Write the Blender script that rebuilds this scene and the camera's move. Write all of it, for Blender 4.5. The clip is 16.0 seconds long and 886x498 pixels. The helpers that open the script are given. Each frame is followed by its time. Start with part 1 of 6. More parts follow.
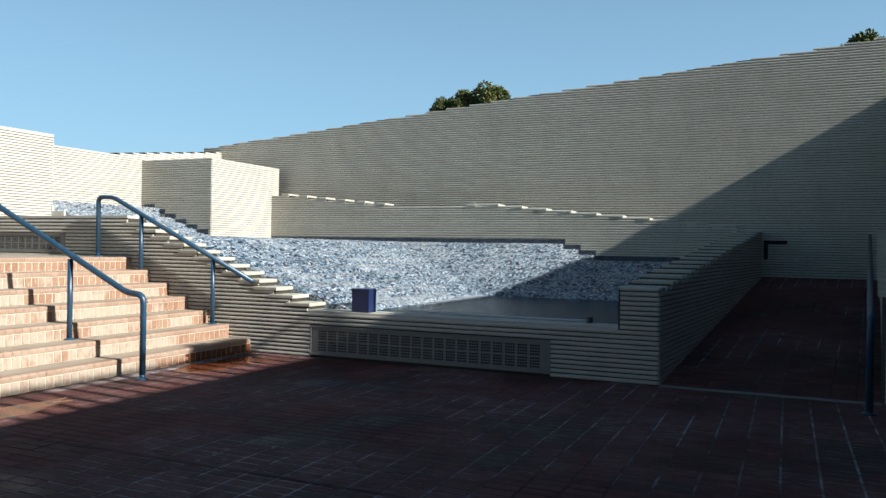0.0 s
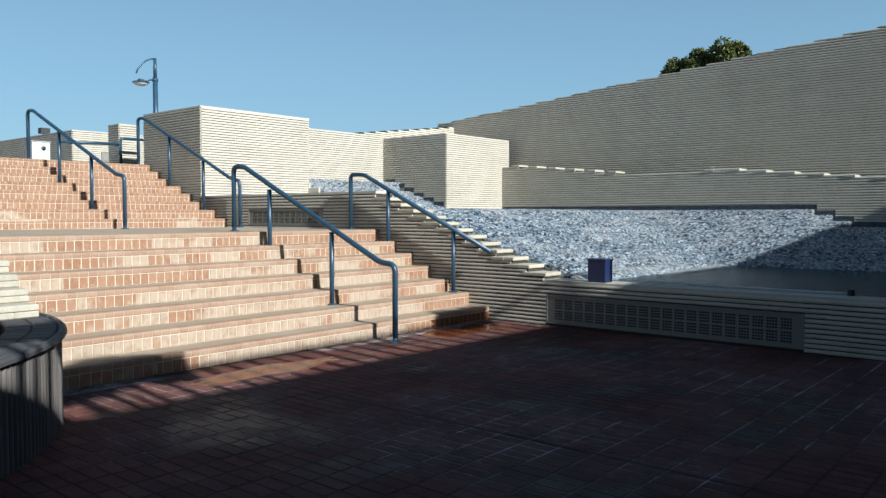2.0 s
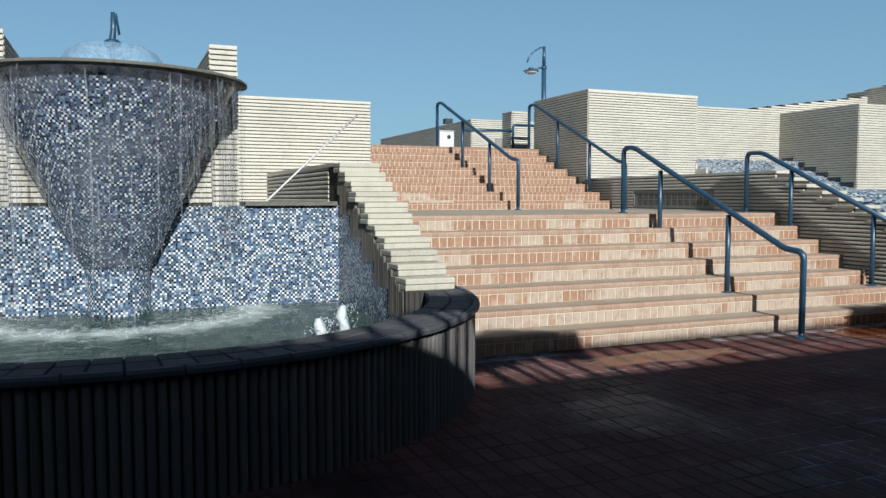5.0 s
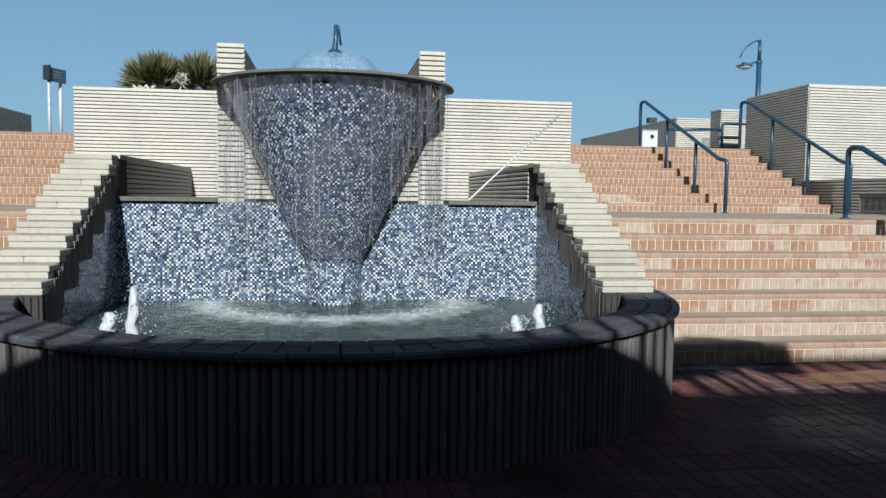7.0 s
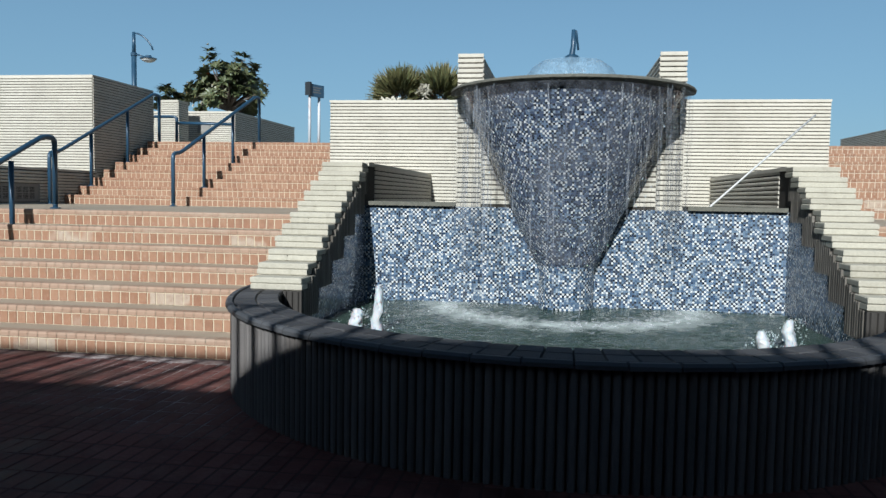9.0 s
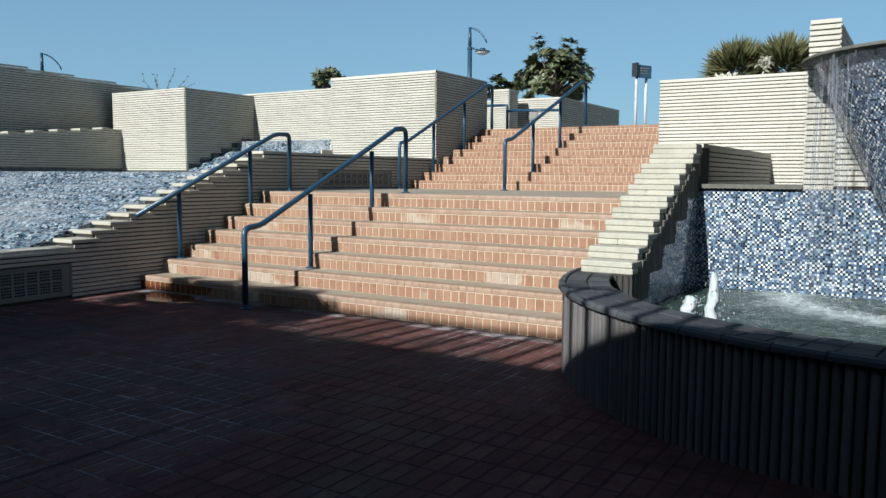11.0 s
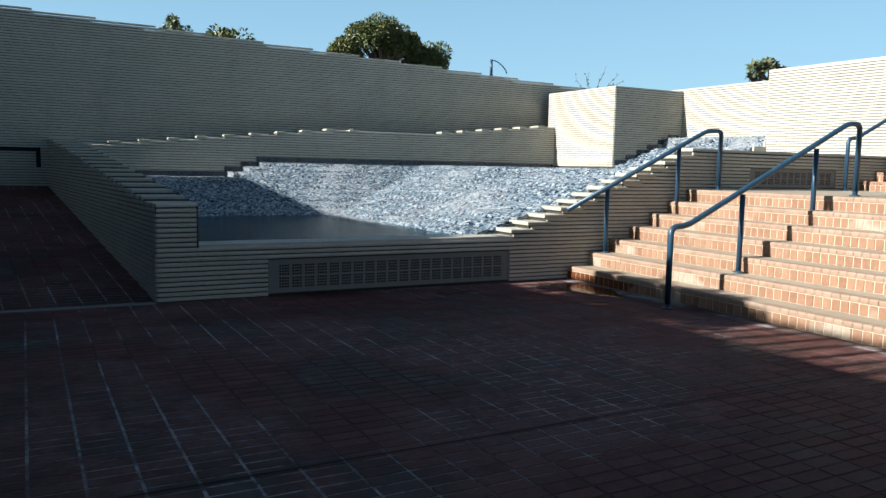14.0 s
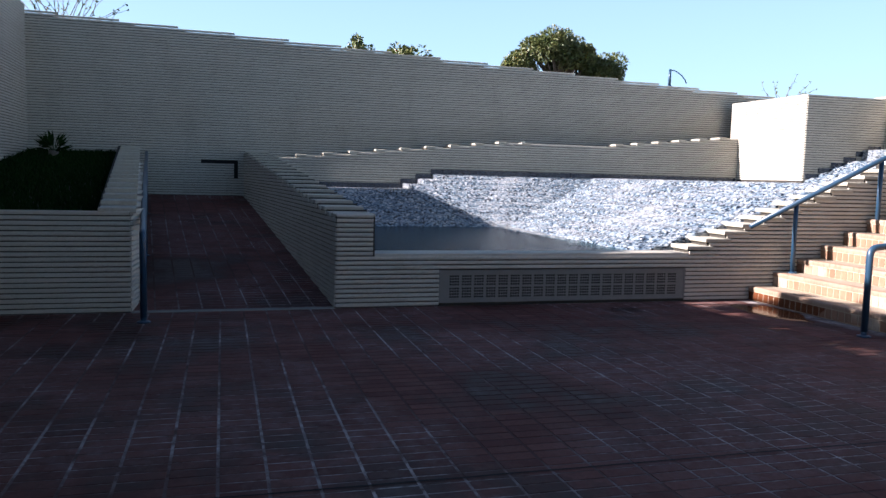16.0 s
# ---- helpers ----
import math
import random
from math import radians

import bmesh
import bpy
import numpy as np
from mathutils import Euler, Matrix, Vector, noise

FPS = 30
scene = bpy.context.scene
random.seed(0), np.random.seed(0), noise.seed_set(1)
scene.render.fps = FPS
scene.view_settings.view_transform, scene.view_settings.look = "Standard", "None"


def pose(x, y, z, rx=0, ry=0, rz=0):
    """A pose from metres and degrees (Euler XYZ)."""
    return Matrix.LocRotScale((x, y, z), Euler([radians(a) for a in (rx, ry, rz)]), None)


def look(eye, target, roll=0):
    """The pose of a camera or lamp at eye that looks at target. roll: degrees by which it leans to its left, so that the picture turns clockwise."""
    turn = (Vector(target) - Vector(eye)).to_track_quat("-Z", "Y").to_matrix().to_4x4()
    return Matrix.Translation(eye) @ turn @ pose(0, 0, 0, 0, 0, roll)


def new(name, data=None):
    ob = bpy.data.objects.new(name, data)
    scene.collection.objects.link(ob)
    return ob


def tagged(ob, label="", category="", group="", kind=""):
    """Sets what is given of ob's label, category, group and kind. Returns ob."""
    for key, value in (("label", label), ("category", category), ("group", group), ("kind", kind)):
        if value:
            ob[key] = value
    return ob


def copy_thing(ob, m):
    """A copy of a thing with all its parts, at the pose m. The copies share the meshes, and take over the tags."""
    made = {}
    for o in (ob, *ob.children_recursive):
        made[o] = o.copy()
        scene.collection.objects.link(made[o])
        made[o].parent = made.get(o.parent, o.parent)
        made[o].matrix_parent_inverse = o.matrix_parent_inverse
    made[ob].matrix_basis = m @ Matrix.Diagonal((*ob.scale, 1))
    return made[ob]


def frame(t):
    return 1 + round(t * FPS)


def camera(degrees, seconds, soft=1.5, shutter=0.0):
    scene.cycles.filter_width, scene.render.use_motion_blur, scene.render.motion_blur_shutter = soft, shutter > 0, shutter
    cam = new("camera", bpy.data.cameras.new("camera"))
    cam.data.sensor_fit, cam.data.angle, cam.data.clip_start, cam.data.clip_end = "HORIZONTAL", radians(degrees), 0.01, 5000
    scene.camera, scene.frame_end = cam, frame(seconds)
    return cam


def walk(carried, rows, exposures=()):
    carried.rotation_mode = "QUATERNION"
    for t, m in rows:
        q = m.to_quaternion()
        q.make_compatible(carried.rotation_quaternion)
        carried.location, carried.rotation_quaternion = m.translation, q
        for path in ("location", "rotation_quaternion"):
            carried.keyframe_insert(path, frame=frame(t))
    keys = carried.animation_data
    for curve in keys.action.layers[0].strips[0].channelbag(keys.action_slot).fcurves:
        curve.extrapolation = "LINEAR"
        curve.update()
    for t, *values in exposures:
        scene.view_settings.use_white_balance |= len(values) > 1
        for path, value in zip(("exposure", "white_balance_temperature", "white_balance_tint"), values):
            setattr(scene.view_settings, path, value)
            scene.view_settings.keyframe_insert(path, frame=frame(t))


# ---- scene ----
cam = camera(59.34, 16.0)
ROWS = [
    # seconds, eye x, y, z, yaw, pitch, roll
    (0, 0.248, -0.028, 1.434, -66.10, -0.05, 0.91),
    (0.5, 0.197, -0.013, 1.439, -63.07, -0.58, 0.89),
    (1, 0.182, 0.029, 1.431, -59.28, -1.02, 0.96),
    (1.5, 0.154, 0.033, 1.433, -55.43, -1.74, 0.27),
    (2, 0.069, 0.029, 1.454, -49.70, -2.47, -0.01),
    (2.5, 0.068, 0.044, 1.459, -46.92, -2.86, 0.30),
    (3, 0.068, 0.087, 1.455, -45.30, -3.04, 0.44),
    (3.5, 0.052, 0.141, 1.441, -40.37, -3.25, 0.00),
    (4, 0.036, 0.160, 1.442, -35.33, -3.64, 0.04),
    (4.5, 0.017, 0.204, 1.444, -30.62, -4.25, 0.48),
    (5, -0.014, 0.273, 1.442, -22.74, -3.75, 0.04),
    (5.2, -0.025, 0.292, 1.442, -19.22, -3.87, -0.14),
    (7.3, -0.058, 0.163, 1.453, -8.04, -3.77, 0.66),
    (7.5, -0.052, 0.163, 1.454, -7.76, -3.58, 0.50),
    (8, -0.090, 0.168, 1.454, -4.71, -3.58, 0.52),
    (8.5, -0.082, 0.178, 1.459, 2.80, -3.38, 0.64),
    (9, -0.086, 0.178, 1.454, 8.54, -3.78, 0.97),
    (9.5, -0.085, 0.164, 1.458, 12.32, -3.74, 1.29),
    (10, -0.120, 0.114, 1.470, 20.57, -4.89, 0.65),
    (10.2, -0.140, 0.106, 1.468, 23.73, -5.06, 0.51),
    (12.3, -0.236, 0.148, 1.448, 43.25, -4.95, 0.79),
    (12.5, -0.255, 0.127, 1.455, 46.31, -4.80, 0.94),
    (13, -0.201, 0.037, 1.476, 52.85, -4.95, 1.15),
    (13.5, -0.227, 0.027, 1.486, 57.54, -5.24, 1.68),
    (14, -0.255, 0.021, 1.488, 61.64, -6.02, 1.23),
    (14.5, -0.249, 0.015, 1.486, 65.12, -5.85, 1.74),
    (15, -0.244, -0.003, 1.494, 69.06, -5.90, 2.13),
    (15.5, -0.244, -0.010, 1.489, 72.09, -5.60, 1.96),
    (16, -0.260, 0.017, 1.496, 74.11, -5.41, 1.50),
]


def seen_along(x, y, z, yaw, pitch, roll):
    """The pose of an eye that looks along a bearing."""
    a, b = radians(yaw), radians(pitch)
    return look((x, y, z), (x - math.sin(a) * math.cos(b), y + math.cos(a) * math.cos(b), z + math.sin(b)), roll)


EXPOSURES = [(0.0, 1.13, 6050, 7), (2.5, 0.76, 5900, 6), (5.0, 0.55, 5800, 6), (8.5, 0.48, 5720, 6), (10.0, 0.60, 5740, 5), (12.5, 0.86, 5880, 5), (14.0, 1.25, 6100, 6), (15.0, 1.52, 6230, 15), (16.0, 1.86, 6250, 23)]
walk(cam, [(t, seen_along(*row)) for t, *row in ROWS], EXPOSURES)

# ---- sky and sun ----
SUN_WAY = Vector((0.11, 1.0, -0.58)).normalized()
world = bpy.data.worlds.new("sky")
scene.world = world
world.use_nodes = True
wn = world.node_tree.nodes
sky = wn.new("ShaderNodeTexSky")
sky.sky_type = 'NISHITA'
sky.sun_disc = False
sky.sun_elevation = math.asin(-SUN_WAY.z)
sky.sun_rotation = math.atan2(-SUN_WAY.x, -SUN_WAY.y)
sky.air_density, sky.dust_density, sky.ozone_density = 1.0, 0.7, 1.2
wn["Background"].inputs[1].default_value = 0.0455
haze = wn.new("ShaderNodeMix")
haze.data_type, haze.blend_type = 'RGBA', 'MULTIPLY'
haze.inputs[0].default_value = 1.0
haze.inputs[7].default_value = (0.79, 0.89, 0.91, 1)
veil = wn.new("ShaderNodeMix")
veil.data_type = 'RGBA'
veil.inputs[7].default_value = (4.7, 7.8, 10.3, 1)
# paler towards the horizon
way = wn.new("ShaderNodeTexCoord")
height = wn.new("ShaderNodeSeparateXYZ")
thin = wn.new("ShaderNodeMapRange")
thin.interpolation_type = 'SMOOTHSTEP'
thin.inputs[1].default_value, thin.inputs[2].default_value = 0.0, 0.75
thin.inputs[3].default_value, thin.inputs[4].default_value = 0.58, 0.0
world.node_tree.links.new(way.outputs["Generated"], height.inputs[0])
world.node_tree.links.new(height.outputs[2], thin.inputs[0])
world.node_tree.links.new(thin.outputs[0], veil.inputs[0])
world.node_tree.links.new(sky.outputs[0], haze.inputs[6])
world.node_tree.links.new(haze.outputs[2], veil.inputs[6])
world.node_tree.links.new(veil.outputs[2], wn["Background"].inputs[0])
sun = new("sun", bpy.data.lights.new("sun", 'SUN'))
sun.data.energy, sun.data.angle, sun.data.color = 5.0, radians(0.55), (1.0, 0.955, 0.885)
sun.matrix_world = look(-SUN_WAY * 60, (0, 0, 0))


# ---- materials ----
class Mat:
    """A node material under construction."""
    def __init__(self, name, rough=0.7, metal=0.0, dull=None):
        self.dull = Mat.dull if dull is None else dull
        self.m = bpy.data.materials.new(name)
        self.m.use_nodes = True
        self.t = self.m.node_tree
        self.b = self.t.nodes["Principled BSDF"]
        self.b.inputs["Roughness"].default_value = rough
        self.b.inputs["Metallic"].default_value = metal
        self.co = self.n("ShaderNodeNewGeometry").outputs["Position"]
        if rough > 0.6:
            self.b.inputs["Specular IOR Level"].default_value = 0.25

    def n(self, kind, **kw):
        nd = self.t.nodes.new(kind)
        for k, v in kw.items():
            if k == "op":
                nd.operation = v
            elif k == "blend":
                nd.data_type, nd.blend_type = 'RGBA', v
        return nd

    def link(self, a, b):
        self.t.links.new(a, b)

    def noise(self, scale, detail=4, rough=0.6, stretch=None, co=None):
        src = co or self.co
        if stretch:
            mp = self.n("ShaderNodeMapping")
            mp.inputs["Scale"].default_value = stretch
            self.link(src, mp.inputs[0])
            src = mp.outputs[0]
        nd = self.n("ShaderNodeTexNoise")
        nd.inputs["Scale"].default_value, nd.inputs["Detail"].default_value, nd.inputs["Roughness"].default_value = scale, detail, rough
        self.link(src, nd.inputs[0])
        return nd.outputs["Fac"]

    def ramp(self, fac, stops, constant=False):
        nd = self.n("ShaderNodeValToRGB")
        r = nd.color_ramp
        if constant:
            r.interpolation = 'CONSTANT'
        while len(r.elements) < len(stops):
            r.elements.new(0.5)
        for e, (p, c) in zip(r.elements, stops):
            e.position = p
            e.color = (*c, 1) if len(c) == 3 else c
        self.link(fac, nd.inputs[0])
        return nd.outputs[0]

    def mix(self, fac, a, b, blend='MIX'):
        nd = self.n("ShaderNodeMix", blend=blend)
        for sock, v in ((nd.inputs[0], fac), (nd.inputs[6], a), (nd.inputs[7], b)):
            if isinstance(v, (int, float)):
                sock.default_value = v
            elif isinstance(v, tuple):
                sock.default_value = (*v, 1)
            else:
                self.link(v, sock)
        return nd.outputs[2]

    def math(self, op, a, b=None):
        nd = self.n("ShaderNodeMath", op=op)
        for sock, v in zip(nd.inputs, (a, b)):
            if v is None:
                continue
            if isinstance(v, (int, float)):
                sock.default_value = v
            else:
                self.link(v, sock)
        return nd.outputs[0]

    dull = 0.60      # scales base colours down to deepen the shade; the dark damp floor keeps 1.0

    def base(self, c):
        if self.dull != 1.0:
            c = self.mix(1.0, c, (self.dull,) * 3, 'MULTIPLY')
        if isinstance(c, tuple):
            self.b.inputs["Base Color"].default_value = (*c, 1)
        else:
            self.link(c, self.b.inputs["Base Color"])
        return self

    def rough(self, fac, lo, hi):
        self.link(self.ramp(fac, [(0.3, (lo,) * 3), (0.7, (hi,) * 3)]), self.b.inputs["Roughness"])
        return self

    def bump(self, height, strength=0.3, dist=0.01):
        nd = self.n("ShaderNodeBump")
        nd.inputs["Strength"].default_value, nd.inputs["Distance"].default_value = strength, dist
        self.link(height, nd.inputs["Height"])
        self.link(nd.outputs[0], self.b.inputs["Normal"])
        return self

    def rand(self):
        return self.n("ShaderNodeObjectInfo").outputs["Random"]

    def island(self):
        return self.n("ShaderNodeNewGeometry").outputs["Random Per Island"]


def tile_material(name, a, b, dirt, objects=False):
    """Split-faced wall tile: two tones, streaks of dirt and a sandy grain."""
    k = Mat(name, 0.75, 0.0, 0.72)
    tone = k.mix(k.rand() if objects else k.island(), a, b)
    streak = k.noise(2.3, 5, 0.65, (1, 1, 0.35))
    tone = k.mix(k.ramp(streak, [(0.5, (0, 0, 0)), (0.78, (0.28,) * 3)]), tone, dirt)
    tone = k.mix(k.ramp(k.noise(60, 3), [(0.3, (0.0,) * 3), (0.8, (0.25,) * 3)]), tone, tuple(c * 0.6 for c in dirt))
    tone = k.mix(k.ramp(k.noise(13, 5, 0.7), [(0.52, (0.0,) * 3), (0.72, (0.28,) * 3)]), tone, dirt)
    k.base(tone).bump(k.noise(110, 4), 0.35, 0.004)
    return k.m


CREAM = tile_material("cream_split_tile", (0.662, 0.612, 0.51), (0.728, 0.676, 0.57), (0.34, 0.31, 0.255))
CAP = tile_material("weathered_cap_tile", (0.54, 0.50, 0.405), (0.60, 0.56, 0.455), (0.22, 0.20, 0.15), True)
CREAM_PIECE = tile_material("cream_split_tile_piece", (0.657, 0.607, 0.505), (0.733, 0.681, 0.57), (0.34, 0.31, 0.255), True)
JOINT = Mat("dark_mortar", 0.95)
JOINT.base(JOINT.mix(JOINT.noise(30), (0.05, 0.045, 0.038), (0.10, 0.09, 0.075))).bump(JOINT.noise(90), 0.4)
JOINT = JOINT.m


def stair_material(name, objects, worn, wet=False):
    """Terracotta face tiles; runs of them are bleached by lime, and one end may be wet from the pool."""
    k = Mat(name, 0.7, 0.0, 0.51)
    r = k.rand() if objects else k.island()
    tone = k.ramp(r, [(0.0, (0.40, 0.195, 0.112)), (0.35, (0.48, 0.25, 0.148)), (0.7, (0.53, 0.30, 0.185)), (1.0, (0.43, 0.215, 0.125))])
    sp = k.n("ShaderNodeSeparateXYZ")
    k.link(k.co, sp.inputs[0])
    cell = k.n("ShaderNodeCombineXYZ")
    level = k.math('FLOOR', k.math('MULTIPLY', sp.outputs[2], 1 / 0.17))
    k.link(k.math('FLOOR', k.math('ADD', k.math('MULTIPLY', sp.outputs[0], 2.4), k.math('MULTIPLY', level, 0.37))), cell.inputs[0])
    k.link(level, cell.inputs[1])
    run = k.n("ShaderNodeTexWhiteNoise")
    k.link(cell.outputs[0], run.inputs[0])
    soft = k.math('MULTIPLY', k.math('SUBTRACT', k.noise(0.8, 3, 0.6, (1, 0.5, 1.5)), 0.5), 1.3)
    pale = k.math('ADD', k.math('ADD', run.outputs[0], soft), k.math('MULTIPLY', r, 0.12))
    # less lime higher up the stairs
    pale = k.math('ADD', pale, k.math('ADD', k.math('MULTIPLY', sp.outputs[2], 0.16), k.math('MULTIPLY', k.math('GREATER_THAN', sp.outputs[2], 1.25), 0.35)))
    tone = k.mix(k.ramp(k.math('SUBTRACT', pale, worn), [(0.46, (0.92,) * 3), (0.54, (0.03,) * 3)]), tone, k.mix(k.noise(14, 4), (0.60, 0.47, 0.355), (0.76, 0.64, 0.505)))
    tone = k.mix(k.ramp(k.noise(24, 4), [(0.45, (0,) * 3), (0.8, (0.3 if worn > 0 else 0.12,) * 3)]), tone, (0.50, 0.38, 0.26))
    tone = k.mix(k.ramp(k.noise(34, 5, 0.7, (1, 1, 0.45)), [(0.53, (0,) * 3), (0.66, (0.8 if worn > 0 else 0.3,) * 3)]), tone, (0.64, 0.52, 0.39))
    tone = k.mix(k.ramp(k.noise(21, 6, 0.75, (1, 1, 0.35)), [(0.52, (0,) * 3), (0.64, (0.55,) * 3)]), tone, (0.50, 0.29, 0.18))
    tone = k.mix(k.ramp(k.noise(5.5, 5, 0.7), [(0.50, (0,) * 3), (0.68, (0.5,) * 3)]), tone, (0.33, 0.165, 0.105))
    tone = k.mix(k.ramp(k.noise(11, 6, 0.75), [(0.56, (0,) * 3), (0.66, (0.45 if worn > 0 else 0.12,) * 3)]), tone, (0.46, 0.42, 0.30))
    damp = k.math('MULTIPLY', k.math('GREATER_THAN', k.math('ADD', k.math('ABSOLUTE', sp.outputs[0]), k.math('MULTIPLY', k.noise(3, 3), 1.2)), 8.05), k.math('LESS_THAN', sp.outputs[2], 0.178))
    tone = k.mix(damp, tone, k.mix(k.noise(9, 4), (0.16, 0.045, 0.02), (0.34, 0.12, 0.05)))
    k.link(k.ramp(damp, [(0.0, (0.7,) * 3), (1.0, (0.22,) * 3)]), k.b.inputs["Roughness"])
    k.base(tone).bump(k.noise(80, 4), 0.3, 0.004)
    return k.m
MOSAIC_COLOURS = [(0.0, (0.007, 0.011, 0.026)), (0.27, (0.022, 0.042, 0.095)), (0.37, (0.07, 0.13, 0.235)), (0.49, (0.16, 0.245, 0.365)),
                  (0.61, (0.40, 0.47, 0.54)), (0.73, (0.90, 0.91, 0.90))]


def mosaic_material(name, cell=0.0225, colours=MOSAIC_COLOURS, wet=0.25, wobble=0.0):
    """Square glass mosaic: every cell of a fixed grid has a colour of its own, with pale grout between."""
    k = Mat(name, wet)
    uv = k.n("ShaderNodeUVMap").outputs[0]
    if wobble:
        nt = k.n("ShaderNodeTexNoise")
        nt.inputs["Scale"].default_value = 16
        k.link(k.co, nt.inputs[0])
        off = k.n("ShaderNodeVectorMath", op='MULTIPLY_ADD')
        k.link(nt.outputs["Color"], off.inputs[0])
        off.inputs[1].default_value = (wobble, wobble, 0)
        k.link(uv, off.inputs[2])
        uv = off.outputs[0]
    sc = k.n("ShaderNodeVectorMath", op='SCALE')
    sc.inputs[3].default_value = 1 / cell
    k.link(uv, sc.inputs[0])
    fl = k.n("ShaderNodeVectorMath", op='FLOOR')
    k.link(sc.outputs[0], fl.inputs[0])
    wn_ = k.n("ShaderNodeTexWhiteNoise")
    wn_.noise_dimensions = '2D'
    k.link(fl.outputs[0], wn_.inputs[0])
    fr = k.n("ShaderNodeVectorMath", op='FRACTION')
    k.link(sc.outputs[0], fr.inputs[0])
    sp = k.n("ShaderNodeSeparateXYZ")
    k.link(fr.outputs[0], sp.inputs[0])
    ex = k.math('ABSOLUTE', k.math('SUBTRACT', sp.outputs[0], 0.5))
    ey = k.math('ABSOLUTE', k.math('SUBTRACT', sp.outputs[1], 0.5))
    edge = k.math('GREATER_THAN', k.math('MAXIMUM', ex, ey), 0.44)
    cs = k.n("ShaderNodeSeparateXYZ")
    k.link(fl.outputs[0], cs.inputs[0])
    par = k.math('FLOORED_MODULO', k.math('ADD', cs.outputs[0], cs.outputs[1]), 2.0)
    tone = k.ramp(k.math('ADD', k.math('MULTIPLY', wn_.outputs[0], 0.66), k.math('MULTIPLY', par, 0.34)), colours, True)
    tone = k.mix(k.ramp(k.noise(7, 3), [(0.4, (0,) * 3), (0.75, (0.15,) * 3)]), tone, (0.42, 0.46, 0.48))
    k.base(k.mix(edge, tone, (0.14, 0.17, 0.195)))
    k.bump(k.math('SUBTRACT', 1.0, edge), 0.3, 0.002)
    return k.m


MOSAIC_NAVY = mosaic_material("navy_waterline_mosaic", 0.0225, [(0.0, (0.008, 0.011, 0.026)), (0.5, (0.016, 0.024, 0.055)), (0.9, (0.06, 0.085, 0.13))], 0.2)
MOSAIC = mosaic_material("blue_glass_mosaic")
# darker mosaic: wet on the cone, painted shade on the west wing
MOSAIC_WET_SHADED = mosaic_material("wet_shaded_glass_mosaic", 0.0225, [(0.0, (0.006, 0.007, 0.016)), (0.26, (0.026, 0.034, 0.075)), (0.42, (0.085, 0.115, 0.21)), (0.57, (0.19, 0.26, 0.39)), (0.70, (0.40, 0.47, 0.56)), (0.80, (0.95, 0.96, 0.97))], 0.12, 0.03)


def water_material(name, tint, rough, scale, strength, alpha, white=0.0, ior=1.33):
    k = Mat(name, rough)
    ripple = k.noise(scale, 5, 0.62)
    fine = k.noise(scale * 4.1, 3, 0.6)
    foam = k.ramp(k.noise(scale * 0.35, 6, 0.7), [(0.55 - white * 0.2, (0,) * 3), (0.75 - white * 0.2, (white,) * 3)])
    k.base(k.mix(foam, tint, (0.8, 0.84, 0.86)))
    k.bump(k.math('ADD', ripple, k.math('MULTIPLY', fine, 0.4)), strength, 0.05)
    k.b.inputs["IOR"].default_value = ior
    k.b.inputs["Transmission Weight"].default_value = alpha
    return k.m


POOL_WATER = water_material("calm_pool_water", (0.010, 0.062, 0.085), 0.12, 6, 0.25, 0.0, 0.0, 1.1)
POOL_WATER.node_tree.nodes["Principled BSDF"].inputs["Specular IOR Level"].default_value = 0.2


def basin_water_material():
    """Stirred dark green water, whitened by foam where the curtain of the bowl lands."""
    k = Mat("stirred_green_water", 0.06, 0.0, 1.0)
    off = k.n("ShaderNodeVectorMath", op='SUBTRACT')
    k.link(k.co, off.inputs[0])
    off.inputs[1].default_value = (0.0, 8.40, 0.33)
    far = k.n("ShaderNodeVectorMath", op='LENGTH')
    k.link(off.outputs[0], far.inputs[0])
    ring = k.math('SUBTRACT', 1.0, k.math('MULTIPLY', k.math('ABSOLUTE', k.math('SUBTRACT', far.outputs["Value"], 1.27)), 1.9))
    churn = k.math('ADD', k.noise(5, 6, 0.65), k.math('MULTIPLY', k.noise(22, 4, 0.7), 0.35))
    foam = k.ramp(k.math('ADD', k.math('MULTIPLY', ring, 0.62), k.math('SUBTRACT', churn, 0.62)), [(0.27, (0,) * 3), (0.72, (0.85,) * 3)])
    deep = k.mix(k.noise(6, 4), (0.008, 0.020, 0.013), (0.030, 0.052, 0.036))
    k.base(k.mix(foam, deep, (0.44, 0.48, 0.46)))
    k.link(k.ramp(foam, [(0.1, (0.06,) * 3), (0.5, (0.5,) * 3)]), k.b.inputs["Roughness"])
    k.b.inputs["IOR"].default_value = 1.33
    k.bump(k.math('ADD', k.noise(9, 5, 0.62, (1, 2.0, 1)), k.math('MULTIPLY', k.noise(37, 3), 0.4)), 0.6, 0.05)
    return k.m


GREEN_WATER = basin_water_material()


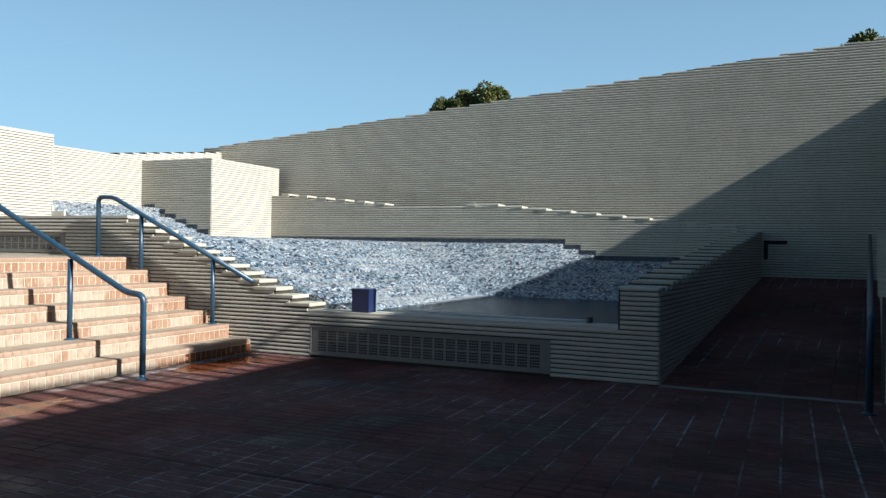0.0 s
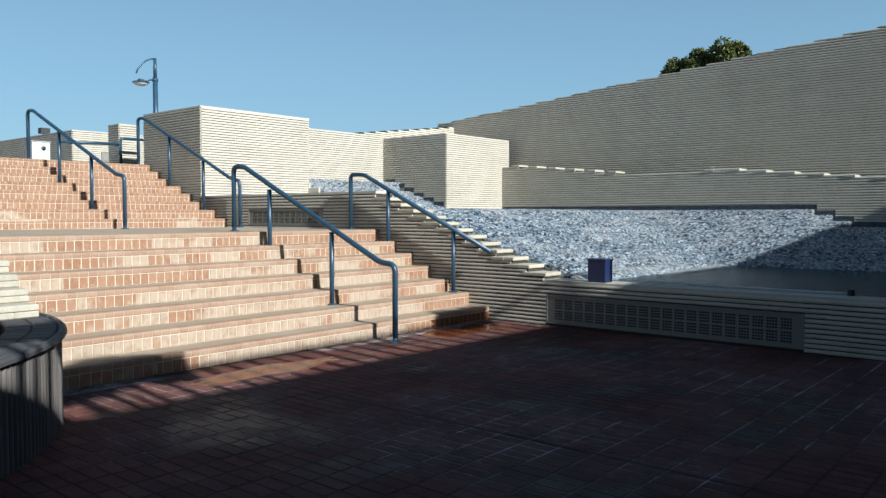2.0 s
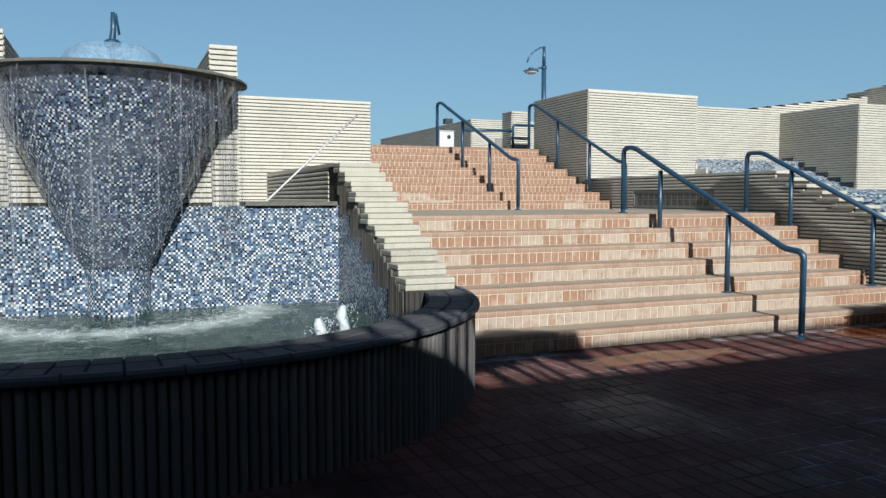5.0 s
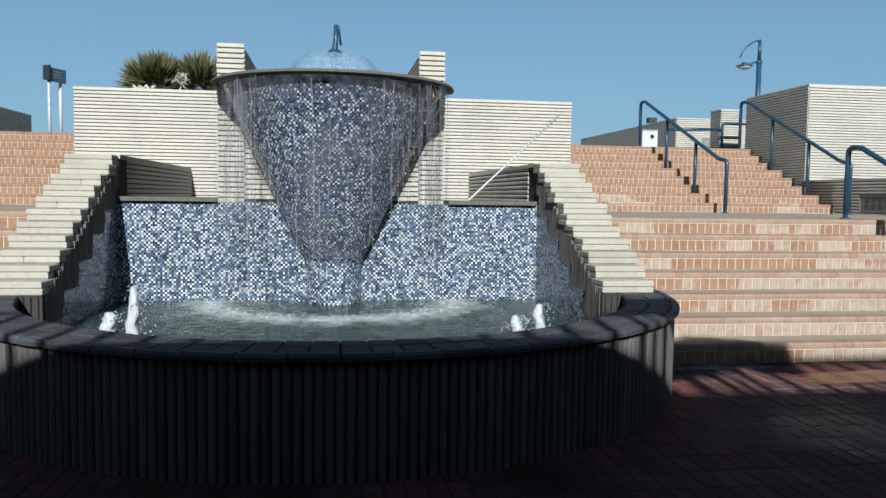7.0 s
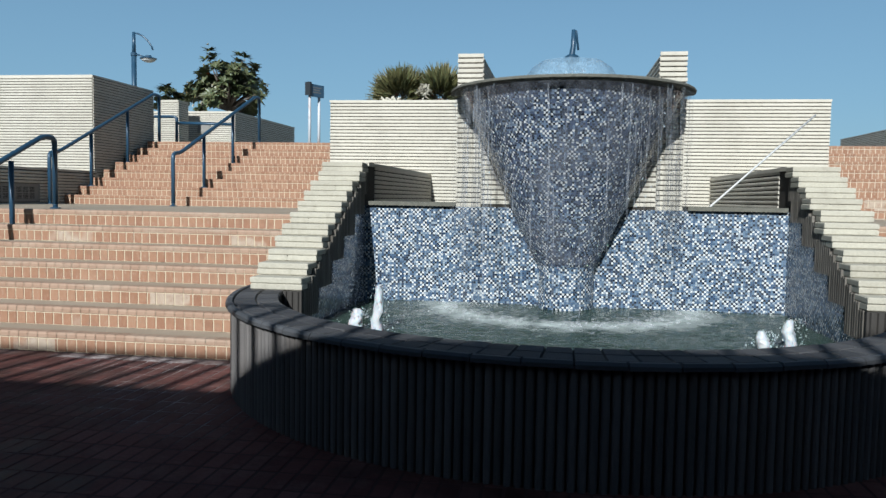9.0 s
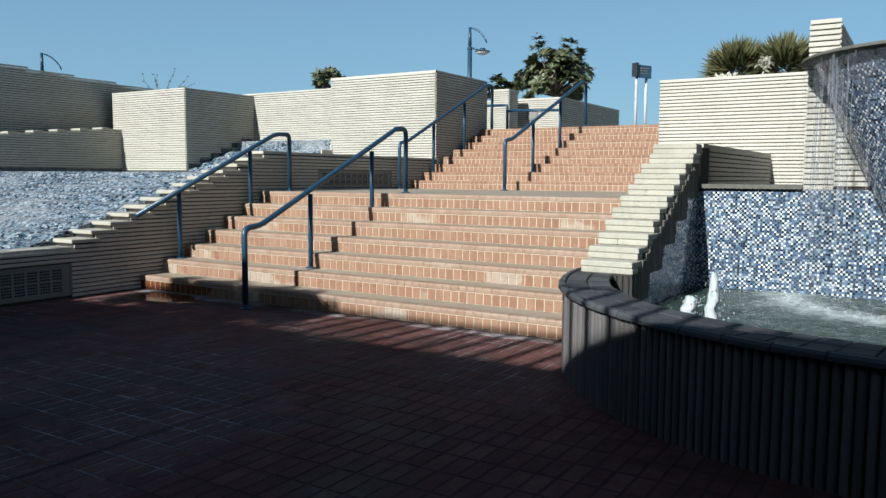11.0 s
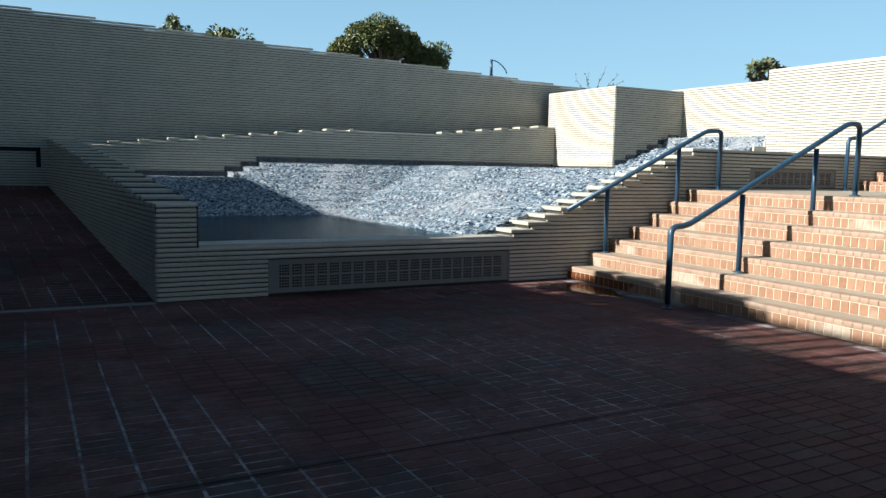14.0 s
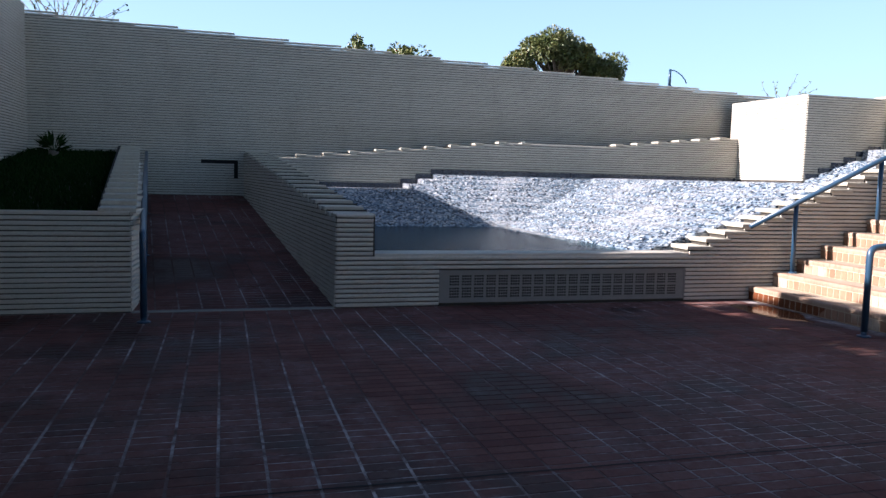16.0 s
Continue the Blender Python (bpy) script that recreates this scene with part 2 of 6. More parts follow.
def running_material():
    """Broken water over blue mosaic steps: small squares seen through a wavering film, white where it tumbles."""
    k = Mat("running_water", 0.2)
    v = k.n("ShaderNodeTexVoronoi")
    v.inputs["Scale"].default_value = 34
    flat = k.n("ShaderNodeMapping")
    flat.inputs["Scale"].default_value = (0.7, 0.7, 1.5)
    k.link(k.co, flat.inputs[0])
    k.link(flat.outputs[0], v.inputs["Vector"])
    pick = k.n("ShaderNodeSeparateXYZ")
    k.link(v.outputs["Color"], pick.inputs[0])
    tile = k.ramp(pick.outputs[0], [(0.0, (0.010, 0.025, 0.05)), (0.20, (0.10, 0.17, 0.25)), (0.42, (0.33, 0.44, 0.54)), (0.72, (0.56, 0.66, 0.73)), (0.90, (0.95, 0.97, 0.98))], True)
    sp = k.n("ShaderNodeSeparateXYZ")
    k.link(k.n("ShaderNodeUVMap").outputs[0], sp.inputs[0])
    lip = k.math('SUBTRACT', k.math('MINIMUM', sp.outputs[1], 1.0), 0.62)
    tumble = k.math('ADD', k.noise(26, 5, 0.7), k.math('MULTIPLY', k.math('SUBTRACT', k.noise(0.75, 3, 0.55), 0.5), 0.75))
    tumble = k.math('ADD', tumble, k.math('MULTIPLY', lip, 0.14))
    k.base(k.mix(k.ramp(tumble, [(0.49, (0.0,) * 3), (0.62, (0.40,) * 3), (0.75, (0.9,) * 3)]), tile, (0.93, 0.95, 0.96)))
    k.bump(k.math('ADD', tumble, k.math('MULTIPLY', pick.outputs[0], 0.3)), 1.0, 0.09)
    k.b.inputs["Subsurface Weight"].default_value = 0.35
    k.b.inputs["Subsurface Scale"].default_value = 0.12
    k.b.inputs["Subsurface Radius"].default_value = (1.0, 1.0, 1.0)
    return k.m


RUNNING = running_material()
FOAM = Mat("white_foam", 0.35)
FOAM.base(FOAM.mix(FOAM.noise(18, 4), (0.55, 0.60, 0.63), (0.88, 0.90, 0.91))).bump(FOAM.noise(40, 5), 0.4, 0.02)
FOAM.b.inputs["Subsurface Weight"].default_value = 0.2
FOAM = FOAM.m

BLUE = Mat("blue_enamel_paint", 0.38)
BLUE.base(BLUE.mix(BLUE.ramp(BLUE.noise(7, 5), [(0.45, (0,) * 3), (0.75, (0.6,) * 3)]), (0.026, 0.078, 0.140), (0.055, 0.118, 0.185))).bump(BLUE.noise(40), 0.08)
BLUE = BLUE.m

TREAD = Mat("tan_tread_tile", 0.7)
_c = TREAD.mix(TREAD.noise(3.0, 5, 0.65), (0.43, 0.345, 0.25), (0.57, 0.475, 0.36))
_c = TREAD.mix(TREAD.ramp(TREAD.noise(0.9, 4), [(0.5, (0,) * 3), (0.7, (0.5,) * 3)]), _c, (0.62, 0.54, 0.42))
TREAD.base(_c).bump(TREAD.noise(70), 0.3, 0.004)
TREAD = TREAD.m
GROUT = Mat("pale_grout", 0.9)
GROUT.base(GROUT.mix(GROUT.noise(20), (0.64, 0.51, 0.36), (0.80, 0.68, 0.50)))
GROUT = GROUT.m
GROUT_WORN = Mat("worn_tan_grout", 0.9)
GROUT_WORN.base(GROUT_WORN.mix(GROUT_WORN.noise(9, 5, 0.7), (0.60, 0.47, 0.34), (0.92, 0.80, 0.63)))
GROUT_WORN = GROUT_WORN.m
RISER_L = stair_material("terracotta_face_tile", True, -0.3)
RISER_R = stair_material("limed_terracotta_tile", True, 0.20)
RISER_FAR_L = stair_material("terracotta_face_tile_joined", False, -0.3)
RISER_FAR_R = stair_material("limed_terracotta_tile_joined", False, 0.18)


def bloom(k):
    """Lime bloom in loose patches, heavier towards the pools at both sides."""
    sp = k.n("ShaderNodeSeparateXYZ")
    k.link(k.co, sp.inputs[0])
    out = k.math('MAXIMUM', k.math('MINIMUM', k.math('MULTIPLY', k.math('SUBTRACT', k.math('ABSOLUTE', sp.outputs[0]), 3.0), 0.09), 0.055), -0.3)
    return k.ramp(k.math('ADD', k.noise(0.5, 3, 0.55), out), [(0.49, (0,) * 3), (0.62, (1,) * 3)])


def paver_material(name, objects):
    """Dark red-brown clay pavers, damp in patches."""
    k = Mat(name, 0.55, 0.0, 1.0)
    r = k.rand() if objects else k.island()
    tone = k.ramp(r, [(0.0, (0.096, 0.036, 0.030)), (0.4, (0.122, 0.046, 0.038)), (0.75, (0.148, 0.058, 0.048)), (1.0, (0.10, 0.040, 0.033))])
    tone = k.mix(k.ramp(k.noise(3.2, 8, 0.75), [(0.48, (0,) * 3), (0.66, (0.32,) * 3)]), tone, (0.21, 0.125, 0.105))
    tone = k.mix(k.math('MULTIPLY', bloom(k), k.ramp(k.noise(7.5, 7, 0.75), [(0.44, (0.05,) * 3), (0.66, (0.6,) * 3)])), tone, (0.19, 0.135, 0.13))
    wet = k.noise(0.75, 6, 0.65)
    tone = k.mix(k.ramp(wet, [(0.40, (0.8,) * 3), (0.52, (0,) * 3)]), tone, (0.024, 0.011, 0.009))
    tone = k.mix(k.ramp(k.noise(40, 4), [(0.4, (0,) * 3), (0.8, (0.3,) * 3)]), tone, (0.02, 0.012, 0.010))
    k.base(tone).bump(k.noise(70, 4), 0.25, 0.003)
    k.link(k.ramp(wet, [(0.36, (0.42,) * 3), (0.50, (0.80,) * 3)]), k.b.inputs["Roughness"])
    k.b.inputs["Specular IOR Level"].default_value = 0.1
    return k.m


PAVER = paver_material("damp_clay_paver", False)
PAVER_PIECE = paver_material("damp_clay_paver_piece", True)
SAND = Mat("paver_joint_sand", 0.9, 0.0, 1.0)
_p = SAND.math('MULTIPLY', bloom(SAND), SAND.ramp(SAND.noise(4.5, 6, 0.75), [(0.39, (0.04,) * 3), (0.61, (0.9,) * 3)]))
SAND.base(SAND.mix(_p, SAND.mix(SAND.noise(25), (0.046, 0.021, 0.017), (0.080, 0.035, 0.028)), SAND.mix(SAND.noise(18, 4), (0.26, 0.225, 0.215), (0.50, 0.45, 0.43))))
SAND = SAND.m
CONCRETE = Mat("weathered_concrete", 0.8)
CONCRETE.base(CONCRETE.mix(CONCRETE.noise(4, 6, 0.7), (0.26, 0.25, 0.23), (0.42, 0.40, 0.36))).bump(CONCRETE.noise(50), 0.4)
CONCRETE = CONCRETE.m
# dark concrete for the unseen wall and canopy that block the light
SOFFIT = Mat("dark_unseen_concrete", 0.8)
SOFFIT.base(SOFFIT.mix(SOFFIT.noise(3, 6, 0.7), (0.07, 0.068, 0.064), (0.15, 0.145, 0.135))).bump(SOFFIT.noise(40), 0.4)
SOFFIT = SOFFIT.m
PANEL = Mat("grey_vent_panel", 0.7)
PANEL.base(PANEL.mix(PANEL.noise(9, 5), (0.26, 0.25, 0.225), (0.37, 0.355, 0.32))).bump(PANEL.noise(60), 0.3)
PANEL = PANEL.m
HOLE = Mat("dark_opening", 0.9).base((0.02, 0.02, 0.02)).m
DARK = Mat("dark_metal", 0.5).base((0.03, 0.035, 0.04)).m
NAVY = Mat("navy_plastic", 0.45)
NAVY.base(NAVY.mix(NAVY.noise(12), (0.010, 0.022, 0.085), (0.016, 0.032, 0.12))).bump(NAVY.noise(120), 0.15)
NAVY = NAVY.m
WHITE = Mat("white_paint", 0.5)
WHITE.base(WHITE.mix(WHITE.noise(6, 4), (0.74, 0.74, 0.71), (0.82, 0.82, 0.80)))
WHITE = WHITE.m
STONE = Mat("lichened_rim_stone", 0.85)
STONE.base(STONE.mix(STONE.noise(22, 5, 0.7), (0.07, 0.068, 0.055), (0.30, 0.29, 0.24))).bump(STONE.noise(60), 0.6)
STONE = STONE.m
CAPTILE = Mat("grey_rim_tile", 0.7, 0.0, 1.0)
CAPTILE.base(CAPTILE.mix(CAPTILE.rand(), (0.036, 0.035, 0.037), (0.068, 0.066, 0.067))).bump(CAPTILE.noise(60), 0.25)
CAPTILE = CAPTILE.m
EDGETILE = Mat("pale_grey_edge_tile", 0.65, 0.0, 1.0)
EDGETILE.base(EDGETILE.mix(EDGETILE.rand(), (0.045, 0.047, 0.05), (0.075, 0.076, 0.08))).bump(EDGETILE.noise(60), 0.25)
EDGETILE = EDGETILE.m
# cream rib tile with its shade and wet darkened into the colour
WINGRIB = tile_material("shaded_wet_rib_tile", (0.13, 0.115, 0.095), (0.24, 0.215, 0.18), (0.06, 0.052, 0.042), True)
RIB = Mat("ribbed_basin_tile", 0.75, 0.0, 1.0)
RIB.base(RIB.mix(RIB.ramp(RIB.noise(3.5, 5, 0.65, (1, 1, 0.5)), [(0.4, (0,) * 3), (0.7, (0.5,) * 3)]), RIB.mix(RIB.rand(), (0.09, 0.080, 0.073), (0.145, 0.130, 0.121)), (0.069, 0.071, 0.074))).bump(RIB.noise(50), 0.4)
RIB = RIB.m
# near-black end ribs: shade and wet are put into the colour
RIB_SHADED = Mat("shaded_end_rib_tile", 0.75, 0.0, 1.0)
RIB_SHADED.base(RIB_SHADED.mix(RIB_SHADED.island(), (0.03, 0.027, 0.024), (0.05, 0.045, 0.04))).bump(RIB_SHADED.noise(50), 0.4)
RIB_SHADED = RIB_SHADED.m


# ---- mesh helpers ----
class MB:
    """Collects quads and boxes for one mesh."""
    def __init__(self):
        self.v, self.f, self.k, self.uv = [], [], [], []
        self.pieces = None

    def face(self, pts, k=0, uv=None):
        i = len(self.v)
        self.v += [tuple(p) for p in pts]
        self.f.append(tuple(range(i, i + len(pts))))
        self.k.append(k)
        self.uv += uv or [(p[0] + p[1] * 0.37, p[2]) for p in pts]

    def box(self, x0, x1, y0, y1, z0, z1, k=0, skip=""):
        i = len(self.v)
        self.v += [(x, y, z) for z in (z0, z1) for y in (y0, y1) for x in (x0, x1)]
        for name, q in (("b", (0, 2, 3, 1)), ("t", (4, 5, 7, 6)), ("s", (0, 1, 5, 4)), ("n", (2, 6, 7, 3)), ("w", (0, 4, 6, 2)), ("e", (1, 3, 7, 5))):
            if name in skip:
                continue
            self.f.append(tuple(i + a for a in q))
            self.k.append(k)
            for a in q:
                x, y, z = self.v[i + a]
                self.uv.append((y, z) if name in "we" else (x, z) if name in "sn" else (x, y))

    def prism(self, plan, z0, z1, k=0):
        """Upright prism on a plan; z1 may be a list, one height a corner."""
        n = len(plan)
        top = z1 if isinstance(z1, (list, tuple)) else [z1] * n
        i = len(self.v)
        self.v += [(x, y, z0) for x, y in plan] + [(x, y, z) for (x, y), z in zip(plan, top)]
        quads = [tuple(range(i + n - 1, i - 1, -1)), tuple(range(i + n, i + 2 * n))]
        quads += [(i + a, i + (a + 1) % n, i + n + (a + 1) % n, i + n + a) for a in range(n)]
        for q in quads:
            self.f.append(q)
            self.k.append(k)
            for a in q:
                x, y, z = self.v[a]
                self.uv.append((x + y, z) if abs(self.v[q[0]][2] - self.v[q[-1]][2]) > 1e-6 or len(q) == 4 and q[0] < i + n <= q[2] else (x, y))

    def mesh(self, name, mats, smooth=False):
        me = bpy.data.meshes.new(name)
        me.from_pydata(self.v, [], self.f)
        for m in mats:
            me.materials.append(m)
        me.polygons.foreach_set("material_index", self.k)
        layer = me.uv_layers.new(name="UVMap")
        layer.data.foreach_set("uv", [c for p in self.uv for c in p])
        if smooth:
            me.polygons.foreach_set("use_smooth", [True] * len(self.f))
        me.update()
        return me


def thing(name, label, category, group="", kind="", at=None):
    """An Empty at the base of a thing, to parent its parts."""
    ob = new(name)
    ob.empty_display_size = 0.2
    if at:
        ob.location = at
    return tagged(ob, label, category, group, kind)


def part(name, data, parent, label="", mats=None, smooth=False, at=None, turn=0.0, kind=""):
    if isinstance(data, MB):
        data = data.mesh(name, mats, smooth)
    ob = new(name, data)
    ob.parent = parent
    if at:
        ob.location = at
    if turn:
        ob.rotation_euler.z = turn
    return tagged(ob, label, kind=kind)


def solid(name, mb, mats, label, category, group="", kind="", smooth=False):
    return tagged(new(name, mb.mesh(name, mats, smooth)), label, category, group, kind)


def tube(pts, r, sides=10, closed_ends=True):
    """A round bar along points, with mitred corners."""
    mb = MB()
    pts = [Vector(p) for p in pts]
    rings = []
    up = Vector((0.3, 0.2, 1)).normalized()
    for i, p in enumerate(pts):
        a = (p - pts[i - 1]).normalized() if i else (pts[1] - p).normalized()
        b = (pts[i + 1] - p).normalized() if i < len(pts) - 1 else a
        d = (a + b).normalized()
        u = d.cross(up)
        if u.length < 1e-3:
            u = d.cross(Vector((1, 0, 0)))
        u.normalize()
        w = d.cross(u)
        k = 1 / max(0.6, a.dot(d))
        rr = r(i / (len(pts) - 1)) if callable(r) else r
        rings.append([p + (u * math.cos(t) + w * math.sin(t)) * rr * (k if 0 < i < len(pts) - 1 else 1) for t in [2 * math.pi * j / sides for j in range(sides)]])
    mb.v = [tuple(q) for ring in rings for q in ring]
    for i in range(len(rings) - 1):
        for j in range(sides):
            q = (i * sides + j, i * sides + (j + 1) % sides, (i + 1) * sides + (j + 1) % sides, (i + 1) * sides + j)
            mb.f.append(q)
            mb.k.append(0)
            mb.uv += [(j * 0.05, i * 0.1)] * 4
    if closed_ends:
        for q in (tuple(range(sides - 1, -1, -1)), tuple(range((len(rings) - 1) * sides, len(rings) * sides))):
            mb.f.append(q)
            mb.k.append(0)
            mb.uv += [(0, 0)] * sides
    return mb


def rounded(pts, r, n=4):
    """The same path with its corners rounded to radius r."""
    pts = [Vector(p) for p in pts]
    out = [pts[0]]
    for a, b, c in zip(pts, pts[1:], pts[2:]):
        u, w = (a - b), (c - b)
        k = min(r, u.length * 0.45, w.length * 0.45)
        p, q = b + u.normalized() * k, b + w.normalized() * k
        out += [p.lerp(b, t).lerp(b.lerp(q, t), t) for t in [i / n for i in range(n + 1)]]
    return out + [pts[-1]]


def lathe(profile, sides, a0=0.0, a1=2 * math.pi, centre=(0, 0), k=0, vscale=1.0):
    """A surface of revolution round an upright axis; profile in (radius, z)."""
    mb = MB()
    run = 0.0
    for i in range(len(profile) - 1):
        (r0, z0), (r1, z1) = profile[i], profile[i + 1]
        step = math.hypot(r1 - r0, z1 - z0)
        for j in range(sides):
            t0, t1 = a0 + (a1 - a0) * j / sides, a0 + (a1 - a0) * (j + 1) / sides
            p = lambda r, z, t: (centre[0] + r * math.cos(t), centre[1] + r * math.sin(t), z)
            rm = max(r0, r1) * vscale
            mb.face([p(r0, z0, t0), p(r0, z0, t1), p(r1, z1, t1), p(r1, z1, t0)], k,
                    [(t0 * rm, run), (t1 * rm, run), (t1 * rm, run + step), (t0 * rm, run + step)])
        run += step
    return mb


H = 0.0525          # one course of wall tile
rnd = random.Random(7)


def course(mb, a, b, n, z, s0, s1, piece=0.6, k=0, h=H, proud=0.018):
    """One course of split tiles on the upright plane through a and b, between s0 and s1 metres from a, facing n."""
    d = Vector((b[0] - a[0], b[1] - a[1], 0)).normalized()
    n = Vector((n[0], n[1], 0))
    o = Vector((a[0], a[1], z))
    s = s0
    while s < s1 - 1e-4:
        e = min(s1, s + piece * rnd.uniform(0.7, 1.3))
        if s1 - e < 0.12:
            e = s1
        pr = proud * rnd.uniform(0.96, 1.04)
        if mb.pieces is not None:
            mb.pieces.append((o + d * (s + 0.001), d, n, e - s - 0.002, pr / 0.018))
            s = e
            continue
        g0, g1 = s + 0.001, e - 0.001
        # sawn face on the front walls, split and bulging at the sides
        lo, hi = (0.93, 0.96) if abs(n.y) > 0.9 else (0.75, 0.85)
        prof = ((0.0065, -0.004), (0.0105, pr * lo), (h * 0.52, pr), (h - 0.007, pr * hi), (h - 0.002, -0.004))
        rows = [[o + d * g + Vector((0, 0, zz)) + n * q for zz, q in prof] for g in (g0, g1)]
        i = len(mb.v)
        mb.v += [tuple(p) for r in rows for p in r]
        m = len(prof)
        for j in range(m - 1):
            mb.f.append((i + j, i + m + j, i + m + j + 1, i + j + 1))
            mb.k.append(k)
            mb.uv += [(0, 0)] * 4
        for q in ((tuple(range(i, i + m))), (tuple(range(i + 2 * m - 1, i + m - 1, -1)))):
            mb.f.append(q)
            mb.k.append(k)
            mb.uv += [(0, 0)] * m
        s = e


def face_courses(mb, a, b, n, z0, top, piece=0.6, k=0, cut=None, low=None, proud=0.018):
    """Courses from z0 up; top(s) is the wall's height s metres from a; cut = (s0, s1, z0, z1) leaves a panel's place open; low(s): the ground."""
    L = math.hypot(b[0] - a[0], b[1] - a[1])
    z = z0
    zmax = max(top(L * i / 200) for i in range(201))
    while z + H * 0.6 <= zmax:
        runs, start = [], None
        for i in range(402):
            t = L * i / 400
            fits = i <= 400 and top(t) >= z + H * 0.6 and (low is None or low(t) <= z + H)
            if fits and start is None:
                start = i
            elif not fits and start is not None:
                runs.append((start, i - 1))
                start = None
        for i0, i1 in runs:
            s0, s1 = L * i0 / 400, L * i1 / 400
            if s1 - s0 < 0.03:
                continue
            spans = [(s0, s1)]
            for c0, c1, cz0, cz1 in cut or ():
                if z + H > cz0 and z < cz1:
                    spans = [q for p0, p1 in spans for q in ((p0, min(p1, c0)), (max(p0, c1), p1)) if q[1] - q[0] > 0.03]
            for p0, p1 in spans:
                course(mb, a, b, n, z, p0, p1, piece, k, H, proud)
        z += H


SPLIT_TILE = MB()
course(SPLIT_TILE, (0, 0), (1, 0), (0, -1), 0, 0, 1, 9.0)
SPLIT_TILE = SPLIT_TILE.mesh("split_tile", [CREAM_PIECE])
SIDE_TILE = MB()
course(SIDE_TILE, (0, 0), (0, 1), (1, 0), 0, 0, 1, 9.0)
SIDE_TILE.v = [(y, -x, z) for x, y, z in SIDE_TILE.v]
SIDE_TILE = SIDE_TILE.mesh("split_tile", [CREAM_PIECE])


def tiled(name, mb, mats, label, category, tiles=300, **kw):
    """A wall core with its split tiles: the ones nearest the plaza's middle are parts, the rest one joined part."""
    pieces, mb.pieces = mb.pieces, None
    wall_ob = solid(name, mb, mats, label, category, **kw)
    pieces = pieces or []
    pieces.sort(key=lambda q: q[0].x ** 2 + q[0].y ** 2 + 4 * q[0].z ** 2)
    rest_ = MB()
    for i, (p, d, n, length, q) in enumerate(pieces):
        if i < tiles:
            flip = d.x * -n.y + d.y * n.x < 0
            t = part("split_tile", SPLIT_TILE if abs(n.y) > 0.9 else SIDE_TILE, wall_ob, at=p + d * length if flip else p, turn=math.atan2(n.y, n.x) + math.pi / 2)
            t.scale = (length / 0.998, q, 1)
        else:
            course(rest_, p.xy, (p + d).xy, n, p.z, 0, length + 0.002, 99.0, 0, H, 0.018 * q)
    if rest_.f:
        part("tile_courses", rest_, wall_ob, "", [mats[0]], kind="stuff")
    return wall_ob


RISER_TOP = Mat("terracotta_nosing_tile", 0.65)
RISER_TOP.base(RISER_TOP.mix(RISER_TOP.ramp(RISER_TOP.noise(2.2, 4, 0.6, (1, 0.3, 4)), [(0.5, (0,) * 3), (0.7, (0.7,) * 3)]), RISER_TOP.mix(RISER_TOP.island(), (0.44, 0.285, 0.195), (0.52, 0.355, 0.25)), (0.56, 0.44, 0.33))).bump(RISER_TOP.noise(70), 0.3, 0.004)
RISER_TOP = RISER_TOP.m
SOIL = Mat("dark_soil", 0.95)
SOIL.base(SOIL.mix(SOIL.noise(15), (0.02, 0.016, 0.012), (0.05, 0.04, 0.03))).bump(SOIL.noise(30), 0.8, 0.03)
SOIL = SOIL.m


def leaf_material(name, a, b, c):
    k = Mat(name, 0.45)
    k.base(k.mix(k.ramp(k.noise(1.5, 3), [(0.4, (0,) * 3), (0.65, (0.6,) * 3)]), k.mix(k.island(), a, b), c))
    k.b.inputs["Subsurface Weight"].default_value = 0.05
    return k.m


LEAF = leaf_material("dark_glossy_leaf", (0.06, 0.085, 0.032), (0.15, 0.175, 0.072), (0.22, 0.21, 0.105))
LEAF_TREE = leaf_material("olive_tree_leaf", (0.055, 0.088, 0.018), (0.17, 0.205, 0.048), (0.24, 0.24, 0.07))
LEAF_YUCCA = leaf_material("grey_green_blade", (0.08, 0.095, 0.04), (0.19, 0.19, 0.075), (0.27, 0.23, 0.10))
GRASS = leaf_material("dark_grass_blade", (0.006, 0.026, 0.003), (0.012, 0.045, 0.005), (0.014, 0.038, 0.006))
GRASS.node_tree.nodes["Principled BSDF"].inputs["Roughness"].default_value = 0.9
GRASS.node_tree.nodes["Principled BSDF"].inputs["Specular IOR Level"].default_value = 0.1
FLOWER = Mat("white_petal", 0.5).base((0.74, 0.69, 0.55)).m
BARK = Mat("grey_bark", 0.85)
BARK.base(BARK.mix(BARK.noise(14, 5), (0.12, 0.09, 0.07), (0.26, 0.22, 0.18))).bump(BARK.noise(30), 0.6)
BARK = BARK.m
RUST = Mat("rust_streaked_white_post", 0.6)
RUST.base(RUST.mix(RUST.ramp(RUST.noise(5, 5, 0.7, (1, 1, 0.25)), [(0.55, (0,) * 3), (0.68, (0.8,) * 3)]), (0.78, 0.79, 0.80), (0.38, 0.17, 0.09)))
RUST = RUST.m
SIGNBLUE = Mat("faded_blue_sign", 0.5)
SIGNBLUE.base(SIGNBLUE.mix(SIGNBLUE.noise(9), (0.05, 0.12, 0.20), (0.08, 0.17, 0.27)))
SIGNBLUE = SIGNBLUE.m


PUDDLE = Mat("wet_film", 0.05, 0.0, 1.0)
PUDDLE.base(PUDDLE.mix(PUDDLE.noise(5, 4), (0.075, 0.020, 0.008), (0.15, 0.042, 0.016))).bump(PUDDLE.noise(18, 4), 0.06, 0.004)
